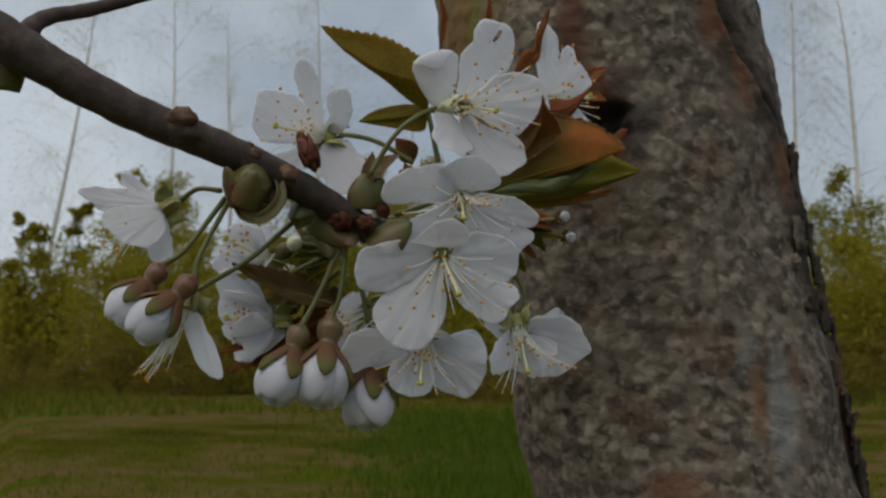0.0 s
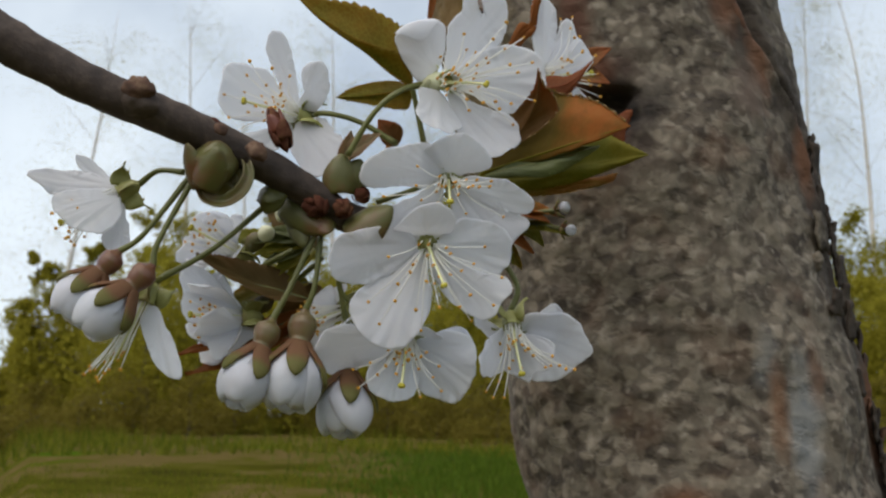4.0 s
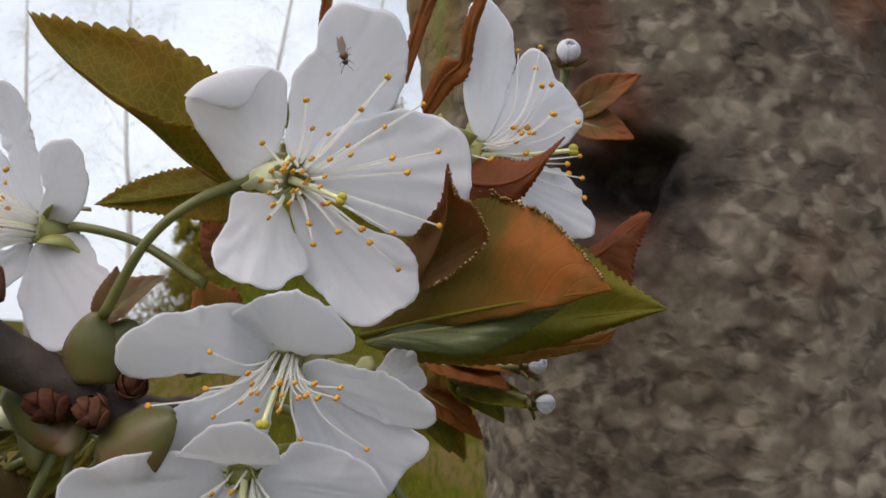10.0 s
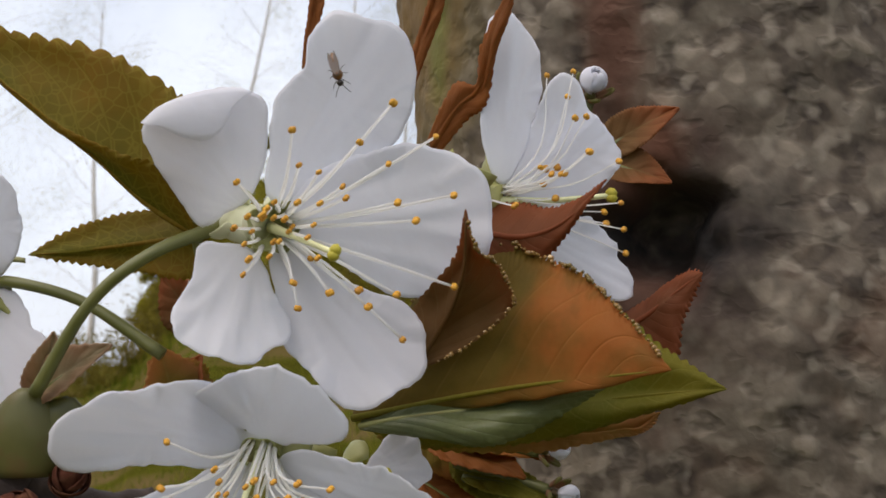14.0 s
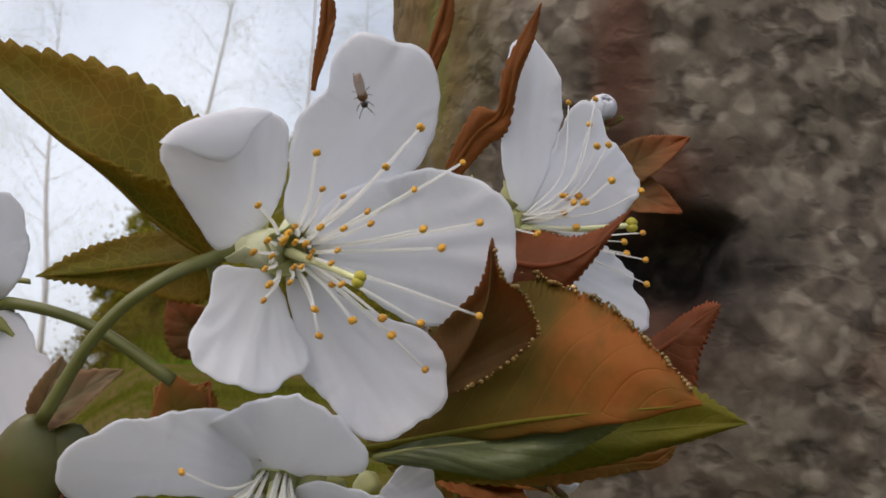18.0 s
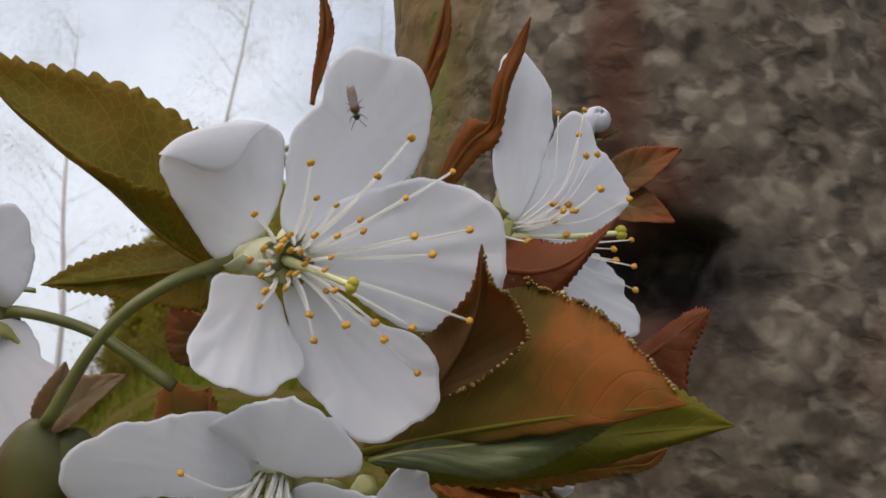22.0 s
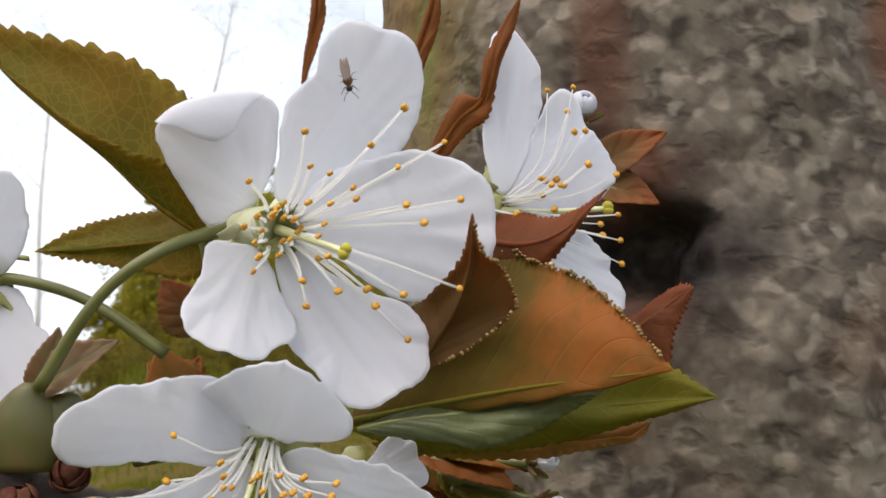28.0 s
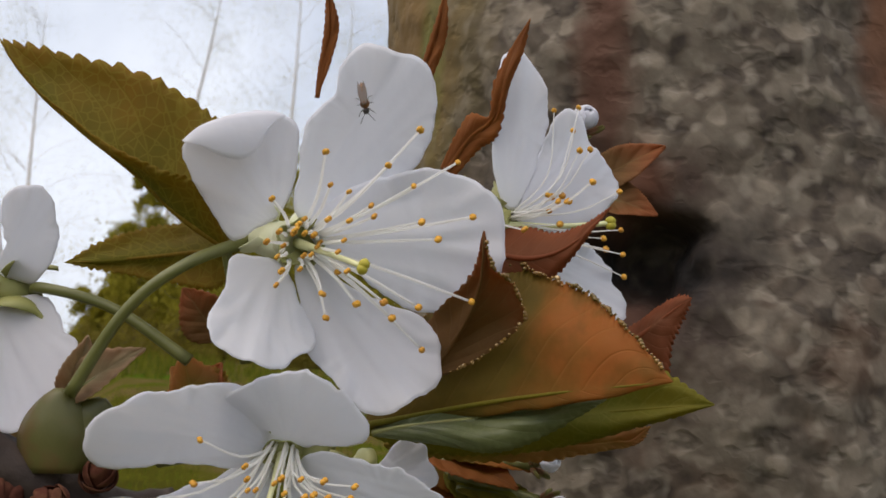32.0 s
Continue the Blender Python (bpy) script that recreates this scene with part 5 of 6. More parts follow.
def flap(parent, fold, free, bulge=0.0006):
    """The edge of a petal turned over towards its face: from the fold's points to those of the free edge (centimetres from AT)."""
    here = Vector(parent.location)
    a = glide([AT + CM * Vector(p) - here for p in fold], 25)
    b = glide([AT + CM * Vector(p) - here for p in free], 25)

    def place(u, v):
        k = int(round(u * 24))
        w = 0.5 + 0.5 * v
        return a[k].lerp(b[k], w) + Vector((0.3, -0.95, 0)) * bulge * math.sin(math.pi * w) * math.sin(math.pi * u)

    return part("turned_edge", sheet(24, 8, place, 0.00016), PETAL_TURNED, parent)


flap(main, [(-0.82, -2.03, 9.94), (-0.67, -2.01, 10.10), (-0.47, -1.96, 10.22), (-0.22, -1.88, 10.32), (0.04, -1.79, 10.37), (0.19, -1.71, 10.35)], [(-0.78, -2.09, 9.92), (-0.61, -2.01, 9.90), (-0.45, -1.92, 9.84), (-0.24, -1.82, 9.82), (-0.07, -1.79, 9.95), (0.01, -1.83, 10.18)])
blossom((-3.11, -1.01, 8.35), (-0.72, -0.66, 0.12),
        [dict(tip=(-3.63, -1.4, 10.26), cup=0.04, mid=(1.00, -0.05), rim=(1.00, 0.60, 0.38, 0.30, 0.28, 0.29, 0.34, 0.45, 0.65, 0.80, 0.75, 0.47, 0.34, 0.28, 0.27, 0.28, 0.35, 0.53), face=(-0.3, -0.95, 0)),
         dict(tip=(-4.71, -1.8, 8.86), cup=0.03, mid=(0.96, 0.06), rim=(0.96, 0.95, 0.74, 0.66, 0.67, 0.78, 0.93, 0.92, 0.85, 0.83, 0.90, 0.85, 0.76, 0.76, 0.83, 0.77, 0.79, 0.93), face=(-0.3, -0.9, 0.3)),
         dict(tip=(-2.57, -1.51, 9.5), cup=-0.05, mid=(0.59, 0.16), rim=(0.61, 0.29, 0.27, 0.28, 0.34, 0.45, 0.51, 0.56, 0.56, 0.46, 0.36, 0.34, 0.34, 0.34, 0.39, 0.46, 0.59, 0.59), face=(0.3, -0.95, 0)),
         dict(tip=(-2.52, -1.51, 6.74), cup=0.02, mid=(0.77, -0.24), rim=(0.80, 0.79, 0.81, 0.67, 0.55, 0.62, 0.62, 0.66, 0.64, 0.68, 0.77, 0.82, 0.71, 0.61, 0.58, 0.60, 0.59, 0.65), face=(0.1, -0.95, 0.3)),
         dict(tip=(-4.35, -1.11, 7.75), cup=0.05, mid=(0.58, -0.20), rim=(0.62, 0.57, 0.60, 0.47, 0.42, 0.40, 0.34, 0.33, 0.37, 0.44, 0.48, 0.61, 0.57, 0.43, 0.35, 0.30, 0.29, 0.32), face=(-0.3, -0.9, 0.3))],
        "white cherry blossom turned away behind the twig", seed=2, stem=[(-0.82, -0.93, 7.71), (-1.72, -1.02, 8.22), (-2.54, -1.07, 8.39)], pistil=(-4.14, -1.90, 8.41),
        anthers=[(-4.06, -1.85, 9.35), (-3.56, -1.85, 9.18), (-3.16, -1.85, 9.00), (-4.11, -1.85, 9.02), (-3.67, -1.85, 8.79), (-4.15, -1.85, 8.63), (-3.77, -1.85, 8.54), (-3.33, -1.85, 8.60), (-4.60, -1.85, 8.58), (-4.05, -1.85, 8.17), (-4.48, -1.85, 8.05), (-3.29, -1.85, 8.31), (-4.34, -1.85, 7.72), (-3.89, -1.85, 8.31), (-3.58, -1.85, 8.26), (-3.36, -1.85, 8.81), (-3.69, -1.85, 7.98)])
blossom((0.37, -1.15, 6.80), (0.05, -0.82, -0.57),
        [dict(tip=(-1.63, -1.89, 6.73), cup=0, mid=(0.88, 0.23), rim=(0.91, 0.81, 0.56, 0.46, 0.45, 0.51, 0.70, 0.99, 0.97, 0.79, 0.66, 0.56, 0.53, 0.56, 0.68, 0.80, 0.82, 0.89)),
         dict(tip=(0.94, -1.95, 7.68), cup=-0.1, mid=(0.35, -0.19), rim=(0.40, 0.49, 0.74, 0.94, 0.83, 0.71, 0.62, 0.57, 0.56, 0.59, 0.67, 0.70, 0.72, 0.80, 0.92, 0.71, 0.52, 0.51)),
         dict(tip=(2.35, -1.16, 6.25), cup=-0.03, mid=(0.94, 0.00), rim=(0.94, 0.73, 0.49, 0.40, 0.38, 0.41, 0.42, 0.48, 0.61, 0.84, 0.83, 0.53, 0.41, 0.35, 0.34, 0.36, 0.44, 0.64)),
         dict(tip=(1.32, -0.71, 5.29), cup=0.03, mid=(1.13, -0.10), rim=(1.13, 0.86, 0.72, 0.65, 0.66, 0.81, 1.06, 0.80, 0.77, 0.81, 0.81, 0.91, 0.84, 0.88, 0.79, 0.72, 0.74, 0.88)),
         dict(tip=(-1.45, -0.89, 5.55), cup=0.03, mid=(1.32, -0.42), rim=(1.39, 0.96, 0.75, 0.68, 0.69, 0.81, 0.87, 0.85, 0.94, 0.96, 0.96, 0.94, 0.85, 0.78, 0.70, 0.70, 0.75, 0.92))],
        "white cherry blossom facing down over another one", seed=17, stem=[(-1.31, -0.09, 6.55), (-0.50, -0.40, 6.74)], pistil=(0.43, -2.10, 6.09),
        anthers=[(-1.00, -2.05, 6.21), (-0.30, -2.05, 6.45), (0.20, -2.05, 6.66), (-0.28, -2.05, 6.88), (-0.19, -2.05, 6.13), (0.13, -2.05, 6.32), (0.25, -2.05, 6.43), (0.51, -2.05, 6.52), (0.77, -2.05, 6.58), (0.60, -2.05, 6.25), (0.82, -2.05, 6.41), (0.91, -2.05, 6.44), (1.00, -2.05, 6.58), (1.05, -2.05, 6.42), (1.27, -2.05, 6.43), (1.31, -2.05, 6.55), (0.62, -2.05, 6.43), (0.33, -2.05, 6.44), (1.58, -1.70, 5.84), (0.77, -1.70, 5.91)])
blossom((0.99, 0.10, 6.49), (0.5, -0.8, 0.1),
        [dict(tip=(1.88, 0.00, 6.73), cup=0.05, mid=(0.42, 0.0), rim=(0.42, 0.36, 0.32, 0.32, 0.36, 0.40, 0.36, 0.42, 0.32, 0.38, 0.42, 0.35, 0.32, 0.34, 0.36, 0.33, 0.32, 0.36))],
        "small white cherry blossom half hidden by others", seed=21, stem=[(-0.60, 0.10, 6.30), (0.10, 0.20, 6.45)], count=4, spread=0.3, reach=0.4)
blossom((-0.09, -1.16, 5.34), (-0.02, -0.92, -0.38),
        [dict(tip=(-0.13, -2.06, 6.12), cup=-0.12, mid=(0.31, -0.07), rim=(0.32, 0.40, 0.58, 0.82, 0.93, 0.66, 0.55, 0.50, 0.51, 0.55, 0.61, 0.71, 0.78, 0.79, 0.72, 0.65, 0.64, 0.59)),
         dict(tip=(-2.23, -1.96, 4.84), cup=0.02, mid=(1.12, -0.05), rim=(1.12, 0.91, 0.77, 0.63, 0.59, 0.63, 0.69, 0.82, 0.98, 0.99, 0.93, 0.87, 0.68, 0.60, 0.59, 0.66, 0.78, 0.98)),
         dict(tip=(1.9, -1.42, 5.4), cup=0.03, mid=(0.88, 0.14), rim=(0.89, 0.77, 0.70, 0.74, 0.64, 0.63, 0.68, 0.75, 0.80, 0.78, 0.80, 0.77, 0.72, 0.65, 0.66, 0.64, 0.67, 0.80)),
         dict(tip=(1.49, -1.12, 3.76), cup=0.03, mid=(1.13, 0.03), rim=(1.13, 0.62, 0.46, 0.40, 0.40, 0.51, 0.84, 0.97, 0.80, 0.85, 0.80, 0.63, 0.56, 0.52, 0.56, 0.62, 0.73, 1.00)),
         dict(tip=(-0.79, -1.42, 2.98), cup=0.03, mid=(1.30, 0.29), rim=(1.33, 1.00, 0.87, 0.81, 0.78, 0.80, 0.89, 0.99, 1.02, 1.03, 0.99, 1.01, 0.99, 0.83, 0.75, 0.73, 0.80, 1.00))],
        "fully open white cherry blossom with long stamens", seed=4, stem=[(-1.49, -0.41, 6.13), (-0.78, -0.51, 5.71)], pistil=(0.30, -2.10, 4.26),
        anthers=[(-0.89, -1.95, 4.90), (-0.68, -1.95, 4.31), (-0.36, -1.95, 4.73), (-0.42, -1.95, 4.57), (-0.07, -1.95, 4.37), (0.07, -1.95, 4.72), (0.43, -1.95, 4.97), (0.67, -1.95, 4.60), (0.93, -1.95, 4.75), (1.17, -1.95, 5.12), (0.09, -1.95, 4.32), (0.43, -1.95, 4.52), (0.19, -1.95, 4.47), (-1.32, -1.80, 3.95), (-0.75, -1.80, 3.97), (-0.30, -1.80, 3.78), (0.20, -1.80, 3.83), (0.86, -1.80, 4.10), (0.63, -1.80, 3.84), (1.54, -1.80, 4.48), (1.36, -1.80, 3.88), (-1.09, -1.65, 3.49), (-0.19, -1.65, 3.35), (0.88, -1.65, 3.56)])
blossom((-0.55, -0.53, 3.31), (0.0, -0.72, -0.70),
        [dict(tip=(-2.57, -1.28, 2.95), cup=0.02, mid=(1.05, -0.17), rim=(1.06, 1.19, 0.84, 0.70, 0.65, 0.69, 0.77, 0.79, 0.85, 0.84, 0.93, 0.94, 0.89, 0.83, 0.66, 0.60, 0.62, 0.72)),
         dict(tip=(-1.12, -0.88, 1.92), cup=0.03, mid=(0.72, -0.12), rim=(0.73, 0.77, 0.63, 0.60, 0.62, 0.61, 0.63, 0.58, 0.57, 0.60, 0.61, 0.69, 0.73, 0.67, 0.59, 0.50, 0.49, 0.54)),
         dict(tip=(0.95, -0.48, 1.87), cup=0.03, mid=(0.83, -0.15), rim=(0.84, 0.79, 0.77, 0.85, 0.89, 0.95, 0.87, 0.79, 0.73, 0.72, 0.77, 0.87, 0.86, 0.88, 0.94, 0.83, 0.74, 0.75)), ((1.02, -0.28, 2.77), 1.6, 0.03), ((-0.27, -1.18, 3.54), 1.4, 0.0)],
        "nodding white cherry blossom beneath the open ones", seed=5, stem=[(-1.95, -0.78, 5.41), (-2.01, -0.48, 4.30)], pistil=(-0.62, -1.20, 2.21),
        anthers=[(-1.31, -1.15, 2.70), (-1.68, -1.15, 2.55), (-1.56, -1.15, 2.15), (-0.97, -1.15, 2.63), (-0.74, -1.15, 2.68), (-0.67, -1.15, 2.90), (-0.74, -1.15, 2.46), (-0.47, -1.15, 2.78), (-0.26, -1.15, 2.57), (0.18, -1.15, 2.63), (0.05, -1.15, 2.39), (0.24, -1.15, 2.09), (-0.22, -1.15, 1.96), (-1.15, -1.15, 2.44)])
blossom((2.51, -0.21, 9.55), (0.80, -0.45, -0.25),
        [dict(tip=(2.57, -0.3, 11.7), cup=0, mid=(0.99, 0.02), rim=(0.99, 0.68, 0.47, 0.36, 0.33, 0.33, 0.39, 0.55, 0.83, 0.91, 0.72, 0.51, 0.43, 0.41, 0.38, 0.39, 0.45, 0.67), face=(0.5, -0.85, 0.0)),
         dict(tip=(3.69, 0.3, 10.79), cup=0, mid=(0.82, 0.05), rim=(0.83, 0.56, 0.49, 0.48, 0.52, 0.66, 0.83, 0.70, 0.55, 0.54, 0.61, 0.69, 0.64, 0.60, 0.58, 0.62, 0.67, 0.76), face=(0.35, -0.9, -0.2)),
         dict(tip=(3.81, 0.89, 8.76), cup=0, mid=(1.02, -0.10), rim=(1.03, 0.76, 0.54, 0.46, 0.45, 0.49, 0.52, 0.53, 0.58, 0.73, 0.79, 0.63, 0.58, 0.45, 0.41, 0.42, 0.48, 0.57), face=(0.4, -0.85, 0.3)), ((2.64, 0.70, 10.36), 0.9, 0.05), ((3.44, 0.89, 10.23), 1.2, 0.05)],
        "white cherry blossom seen from the side against the trunk", seed=6, stem=[(1.94, 0.59, 7.75), (2.13, 0.39, 9.00)], thick=0.0001, throat=0.0, pistil=(3.72, 0.01, 9.70),
        anthers=[(3.00, -0.30, 10.93), (3.28, -0.30, 10.98), (3.23, -0.30, 10.70), (3.44, -0.30, 10.49), (3.32, -0.30, 10.47), (3.49, -0.30, 10.11), (3.03, -0.30, 9.91), (3.15, -0.30, 9.93), (3.23, -0.30, 9.87), (3.01, -0.30, 9.75), (3.80, -0.30, 10.02), (3.48, -0.49, 10.08), (3.20, -0.49, 9.83), (2.99, -0.49, 9.89), (3.84, -0.29, 9.58), (3.88, -0.29, 9.30), (3.91, -0.19, 9.06), (3.66, 0.01, 9.52), (3.69, -0.09, 9.38)])
blossom((1.81, -0.18, 3.63), (0.05, -0.62, -0.78),
        [dict(tip=(3.85, 0.52, 3.11), cup=0.02, mid=(0.87, 0.21), rim=(0.90, 1.11, 0.96, 0.91, 0.89, 0.87, 0.82, 0.91, 1.03, 0.89, 0.92, 0.97, 0.99, 0.97, 0.93, 0.80, 0.79, 0.85), face=(0.05, -0.75, -0.6)),
         dict(tip=(1.18, -0.78, 2.55), cup=0.03, mid=(0.56, -0.21), rim=(0.69, 0.97, 0.72, 0.88, 0.74, 0.65, 0.51, 0.46, 0.47, 0.56, 0.65, 0.92, 0.87, 0.65, 0.56, 0.50, 0.50, 0.56)), ((3.03, 0.32, 3.81), 1.3, 0.03), ((2.42, -0.08, 2.48), 1.5, 0.03), ((1.08, 0.42, 3.63), 1.3, 0.05)],
        "white cherry blossom hanging with its face down", seed=7, stem=[(-0.70, 0.10, 6.30), (0.60, 0.10, 5.95), (1.45, 0.05, 5.35), (1.95, 0.12, 4.60)], pistil=(2.01, -0.60, 2.53),
        anthers=[(1.22, -0.50, 2.13), (1.38, -0.50, 2.00), (1.62, -0.50, 2.00), (1.82, -0.50, 2.83), (2.09, -0.50, 3.05), (2.54, -0.50, 2.68), (2.69, -0.50, 2.92), (2.85, -0.50, 2.72), (2.99, -0.50, 2.64), (3.18, -0.50, 2.63), (2.27, -0.50, 2.94), (2.00, -0.50, 2.67), (1.74, -0.50, 2.65), (2.65, -0.50, 2.71), (1.50, -0.50, 2.35)])
blossom((-6.93, -1.44, 6.42), (-0.85, -0.15, -0.50),
        [dict(tip=(-9.06, -1.54, 6.81), cup=0.06, mid=(0.99, 0.02), rim=(0.99, 0.72, 0.48, 0.39, 0.35, 0.37, 0.44, 0.53, 0.68, 1.00, 0.72, 0.49, 0.40, 0.37, 0.36, 0.41, 0.54, 0.69), face=(-0.1, -0.9, 0.4)),
         dict(tip=(-7.86, -2.14, 5.34), cup=-0.05, mid=(0.70, 0.17), rim=(0.72, 0.69, 0.74, 0.72, 0.75, 0.75, 0.64, 0.61, 0.60, 0.61, 0.71, 0.83, 0.83, 0.66, 0.58, 0.57, 0.64, 0.73), face=(-0.2, -0.95, 0.1)),
         dict(tip=(-6.77, -1.74, 5.0), cup=0, mid=(0.78, 0.07), rim=(0.78, 0.42, 0.35, 0.28, 0.26, 0.28, 0.33, 0.39, 0.44, 0.45, 0.42, 0.38, 0.37, 0.32, 0.27, 0.26, 0.28, 0.39), face=(0.2, -0.95, 0)),
         dict(tip=(-8.03, -0.94, 7.37), cup=0.1, mid=(0.86, -0.02), rim=(0.86, 0.35, 0.23, 0.19, 0.17, 0.17, 0.19, 0.25, 0.43, 0.59, 0.42, 0.27, 0.19, 0.17, 0.16, 0.18, 0.24, 0.38), face=(-0.2, -0.9, 0.3))],
        "drooping white cherry blossom seen from behind", seed=8, stem=[(-5.46, -1.74, 6.83), (-6.08, -1.54, 6.91)], pistil=1.4, spread=0.45, back=0.6, reach=1.25)
half_open((-7.11, -2.14, 4.42), (-0.55, -0.1, -0.75), "half-open cherry bud with a reddish cup", [(-5.29, -2.04, 6.60), (-6.18, -2.14, 5.34)], 1, 0.1, cup=CUP_RED)
half_open((-6.42, -2.34, 4.07), (-0.62, -0.15, -0.72), "half-open cherry bud with a reddish cup", [(-5.16, -2.14, 6.55), (-5.81, -2.24, 5.19)], 2.3, 0.1, 1.1, cup=CUP_RED)
blossom((-6.21, -1.54, 3.98), (-0.28, -0.25, -0.92),
        [dict(tip=(-5.28, -1.85, 2.25), cup=-0.04, mid=(0.96, 0.17), rim=(0.97, 0.46, 0.36, 0.31, 0.29, 0.31, 0.37, 0.54, 0.89, 0.66, 0.46, 0.36, 0.29, 0.28, 0.29, 0.35, 0.53, 0.87), face=(0.3, -0.95, 0))],
        "cherry blossom hanging open with few petals", seed=9, stem=[(-3.73, -1.14, 6.21), (-4.82, -1.34, 5.19)], pistil=1.3, spread=0.26, bend=(-0.22, 0, -0.1), reach=1.45, count=16)
half_open((-3.74, -1.35, 2.88), (-0.30, -0.25, -0.9), "half-open cherry bud with a green-red cup", [(-2.64, -1.04, 5.52), (-3.10, -1.14, 4.39)], 3.1, 0.12, 1.15)
half_open((-2.90, -1.15, 3.00), (-0.12, -0.2, -0.95), "half-open cherry bud with a green-red cup", [(-2.49, -0.94, 5.54), (-2.59, -1.04, 4.40)], 4.7, 0.2, 1.25)
half_open((-1.90, -0.25, 2.44), (-0.05, -0.2, -0.97), "half-open cherry bud beneath the blossoms", [(-2.23, -0.64, 5.44), (-2.03, -0.45, 4.19)], 5.9, 0.25, 1.2)
blossom((-4.67, 0.59, 5.47), (-0.7, -0.4, 0.35), [dict(tip=(-5.38, 0.3, 6.06), cup=0.05, mid=(0.58, -0.11), rim=(0.59, 0.63, 0.72, 0.68, 0.62, 0.53, 0.52, 0.52, 0.57, 0.66, 0.68, 0.65, 0.62, 0.60, 0.61, 0.57, 0.53, 0.55), face=(-0.3, -0.9, 0.2)),
         dict(tip=(-5.62, 0.2, 5.45), cup=0.04, mid=(0.77, 0.00), rim=(0.77, 0.38, 0.32, 0.25, 0.23, 0.24, 0.29, 0.54, 0.55, 0.43, 0.37, 0.34, 0.29, 0.28, 0.31, 0.37, 0.40, 0.49), face=(-0.3, -0.9, 0.2)), ((-5.50, 0.29, 6.22), 1.1, 0.06), ((-5.84, 0.19, 5.18), 1.2, 0.06), ((-4.73, -0.21, 4.97), 1.1, 0.06), ((-5.01, 0.99, 6.36), 1.1, 0.06), ((-6.24, 1.29, 5.71), 1.2, 0.06)],
        "white cherry blossom at the back of the bunch", seed=10, spread=0.6)
blossom((-4.42, 0.39, 3.90), (-0.85, -0.35, 0.0), [dict(tip=(-5.71, 0.1, 4.61), cup=0.05, mid=(0.91, -0.07), rim=(0.91, 0.67, 0.60, 0.58, 0.64, 0.69, 0.63, 0.57, 0.49, 0.53, 0.74, 0.79, 0.72, 0.59, 0.50, 0.48, 0.51, 0.63), face=(-0.3, -0.9, 0.2)),
         dict(tip=(-5.28, 0.1, 3.46), cup=0.05, mid=(0.46, -0.02), rim=(0.77, 0.81, 0.68, 0.62, 0.62, 0.65, 0.79, 0.54, 0.47, 0.66, 0.80, 0.81, 0.63, 0.57, 0.60, 0.72, 0.55, 0.83), face=(-0.2, -0.9, 0.3)), ((-5.70, -0.01, 4.50), 1.4, 0.06), ((-5.42, -0.21, 3.58), 1.5, 0.06), ((-4.70, 0.09, 3.01), 1.4, 0.06), ((-5.55, 0.99, 4.78), 1.2, 0.06), ((-5.62, 1.19, 3.06), 1.2, 0.06)],
        "large white cherry blossom at the back of the bunch", seed=11, spread=0.5)
blossom((-2.11, 0.29, 4.03), (-0.6, -0.6, -0.3), [((-2.82, -0.01, 4.16), 1.2, 0.06), ((-2.29, -0.11, 3.43), 1.2, 0.06), ((-1.91, 0.18, 3.12), 1.2, 0.06), ((-2.29, 0.39, 4.63), 1.1, 0.06), ((-3.14, 0.79, 3.50), 1.2, 0.06)],
        "white cherry blossom half hidden behind stalks", seed=12, spread=0.5)

# ---- leaves ----
leaf_between([(-0.45, -1.25, 8.94), (-0.95, -1.42, 9.23), (-1.49, -1.52, 9.67), (-2.14, -1.60, 10.11), (-2.67, -1.65, 10.53), (-3.05, -1.68, 10.96)],
             [(-0.44, -1.20, 9.04), (-0.47, -1.20, 9.83), (-0.71, -1.30, 10.33), (-1.42, -1.45, 10.73), (-2.37, -1.58, 10.91), (-3.05, -1.62, 11.03), (-3.05, -1.68, 10.96)],
             [(-0.43, -1.30, 8.96), (-0.63, -1.62, 9.47), (-1.00, -1.78, 9.67), (-1.65, -1.80, 9.92), (-2.51, -1.72, 10.44), (-3.05, -1.68, 10.96)], "young green leaf flushed bronze, with toothed edge", LEAF_GREEN, 26, 0.075, 0.02, 1.0, [(-0.20, -0.84, 7.74)])
leaf_between([(-0.45, -0.85, 8.99), (-0.91, -1.00, 8.90), (-1.35, -1.10, 8.81), (-1.76, -1.25, 8.72), (-2.18, -1.40, 8.65)],
             [(-0.47, -0.80, 9.04), (-0.80, -0.75, 9.24), (-1.31, -0.85, 9.20), (-1.76, -1.10, 9.01), (-2.18, -1.40, 8.65)],
             [(-0.45, -0.85, 8.93), (-0.60, -0.90, 8.55), (-1.13, -1.00, 8.57), (-1.69, -1.20, 8.62), (-2.18, -1.40, 8.65)], "small dark green leaf behind the stalks", LEAF_GREEN, 26, 0.05, 0.02, 2.0)
leaf_between([(1.12, -0.40, 7.16), (2.10, -0.70, 7.41), (2.98, -1.10, 7.60), (3.74, -1.60, 7.72), (4.37, -1.94, 7.82)],
             [(1.12, -0.30, 7.28), (1.66, -0.30, 8.34), (2.52, -0.50, 9.02), (2.95, -0.75, 8.93), (3.48, -1.15, 8.70), (3.90, -1.55, 8.32), (4.37, -1.94, 7.82)],
             [(1.10, -0.30, 7.12), (2.09, -0.55, 7.34), (2.98, -0.95, 7.54), (3.74, -1.50, 7.68), (4.37, -1.94, 7.82)], "copper-orange young leaf folded along its midrib", LEAF_ORANGE, 48, 0.05, 0.025, 3.0, glands=True, rib_material=LEAF_LOW)
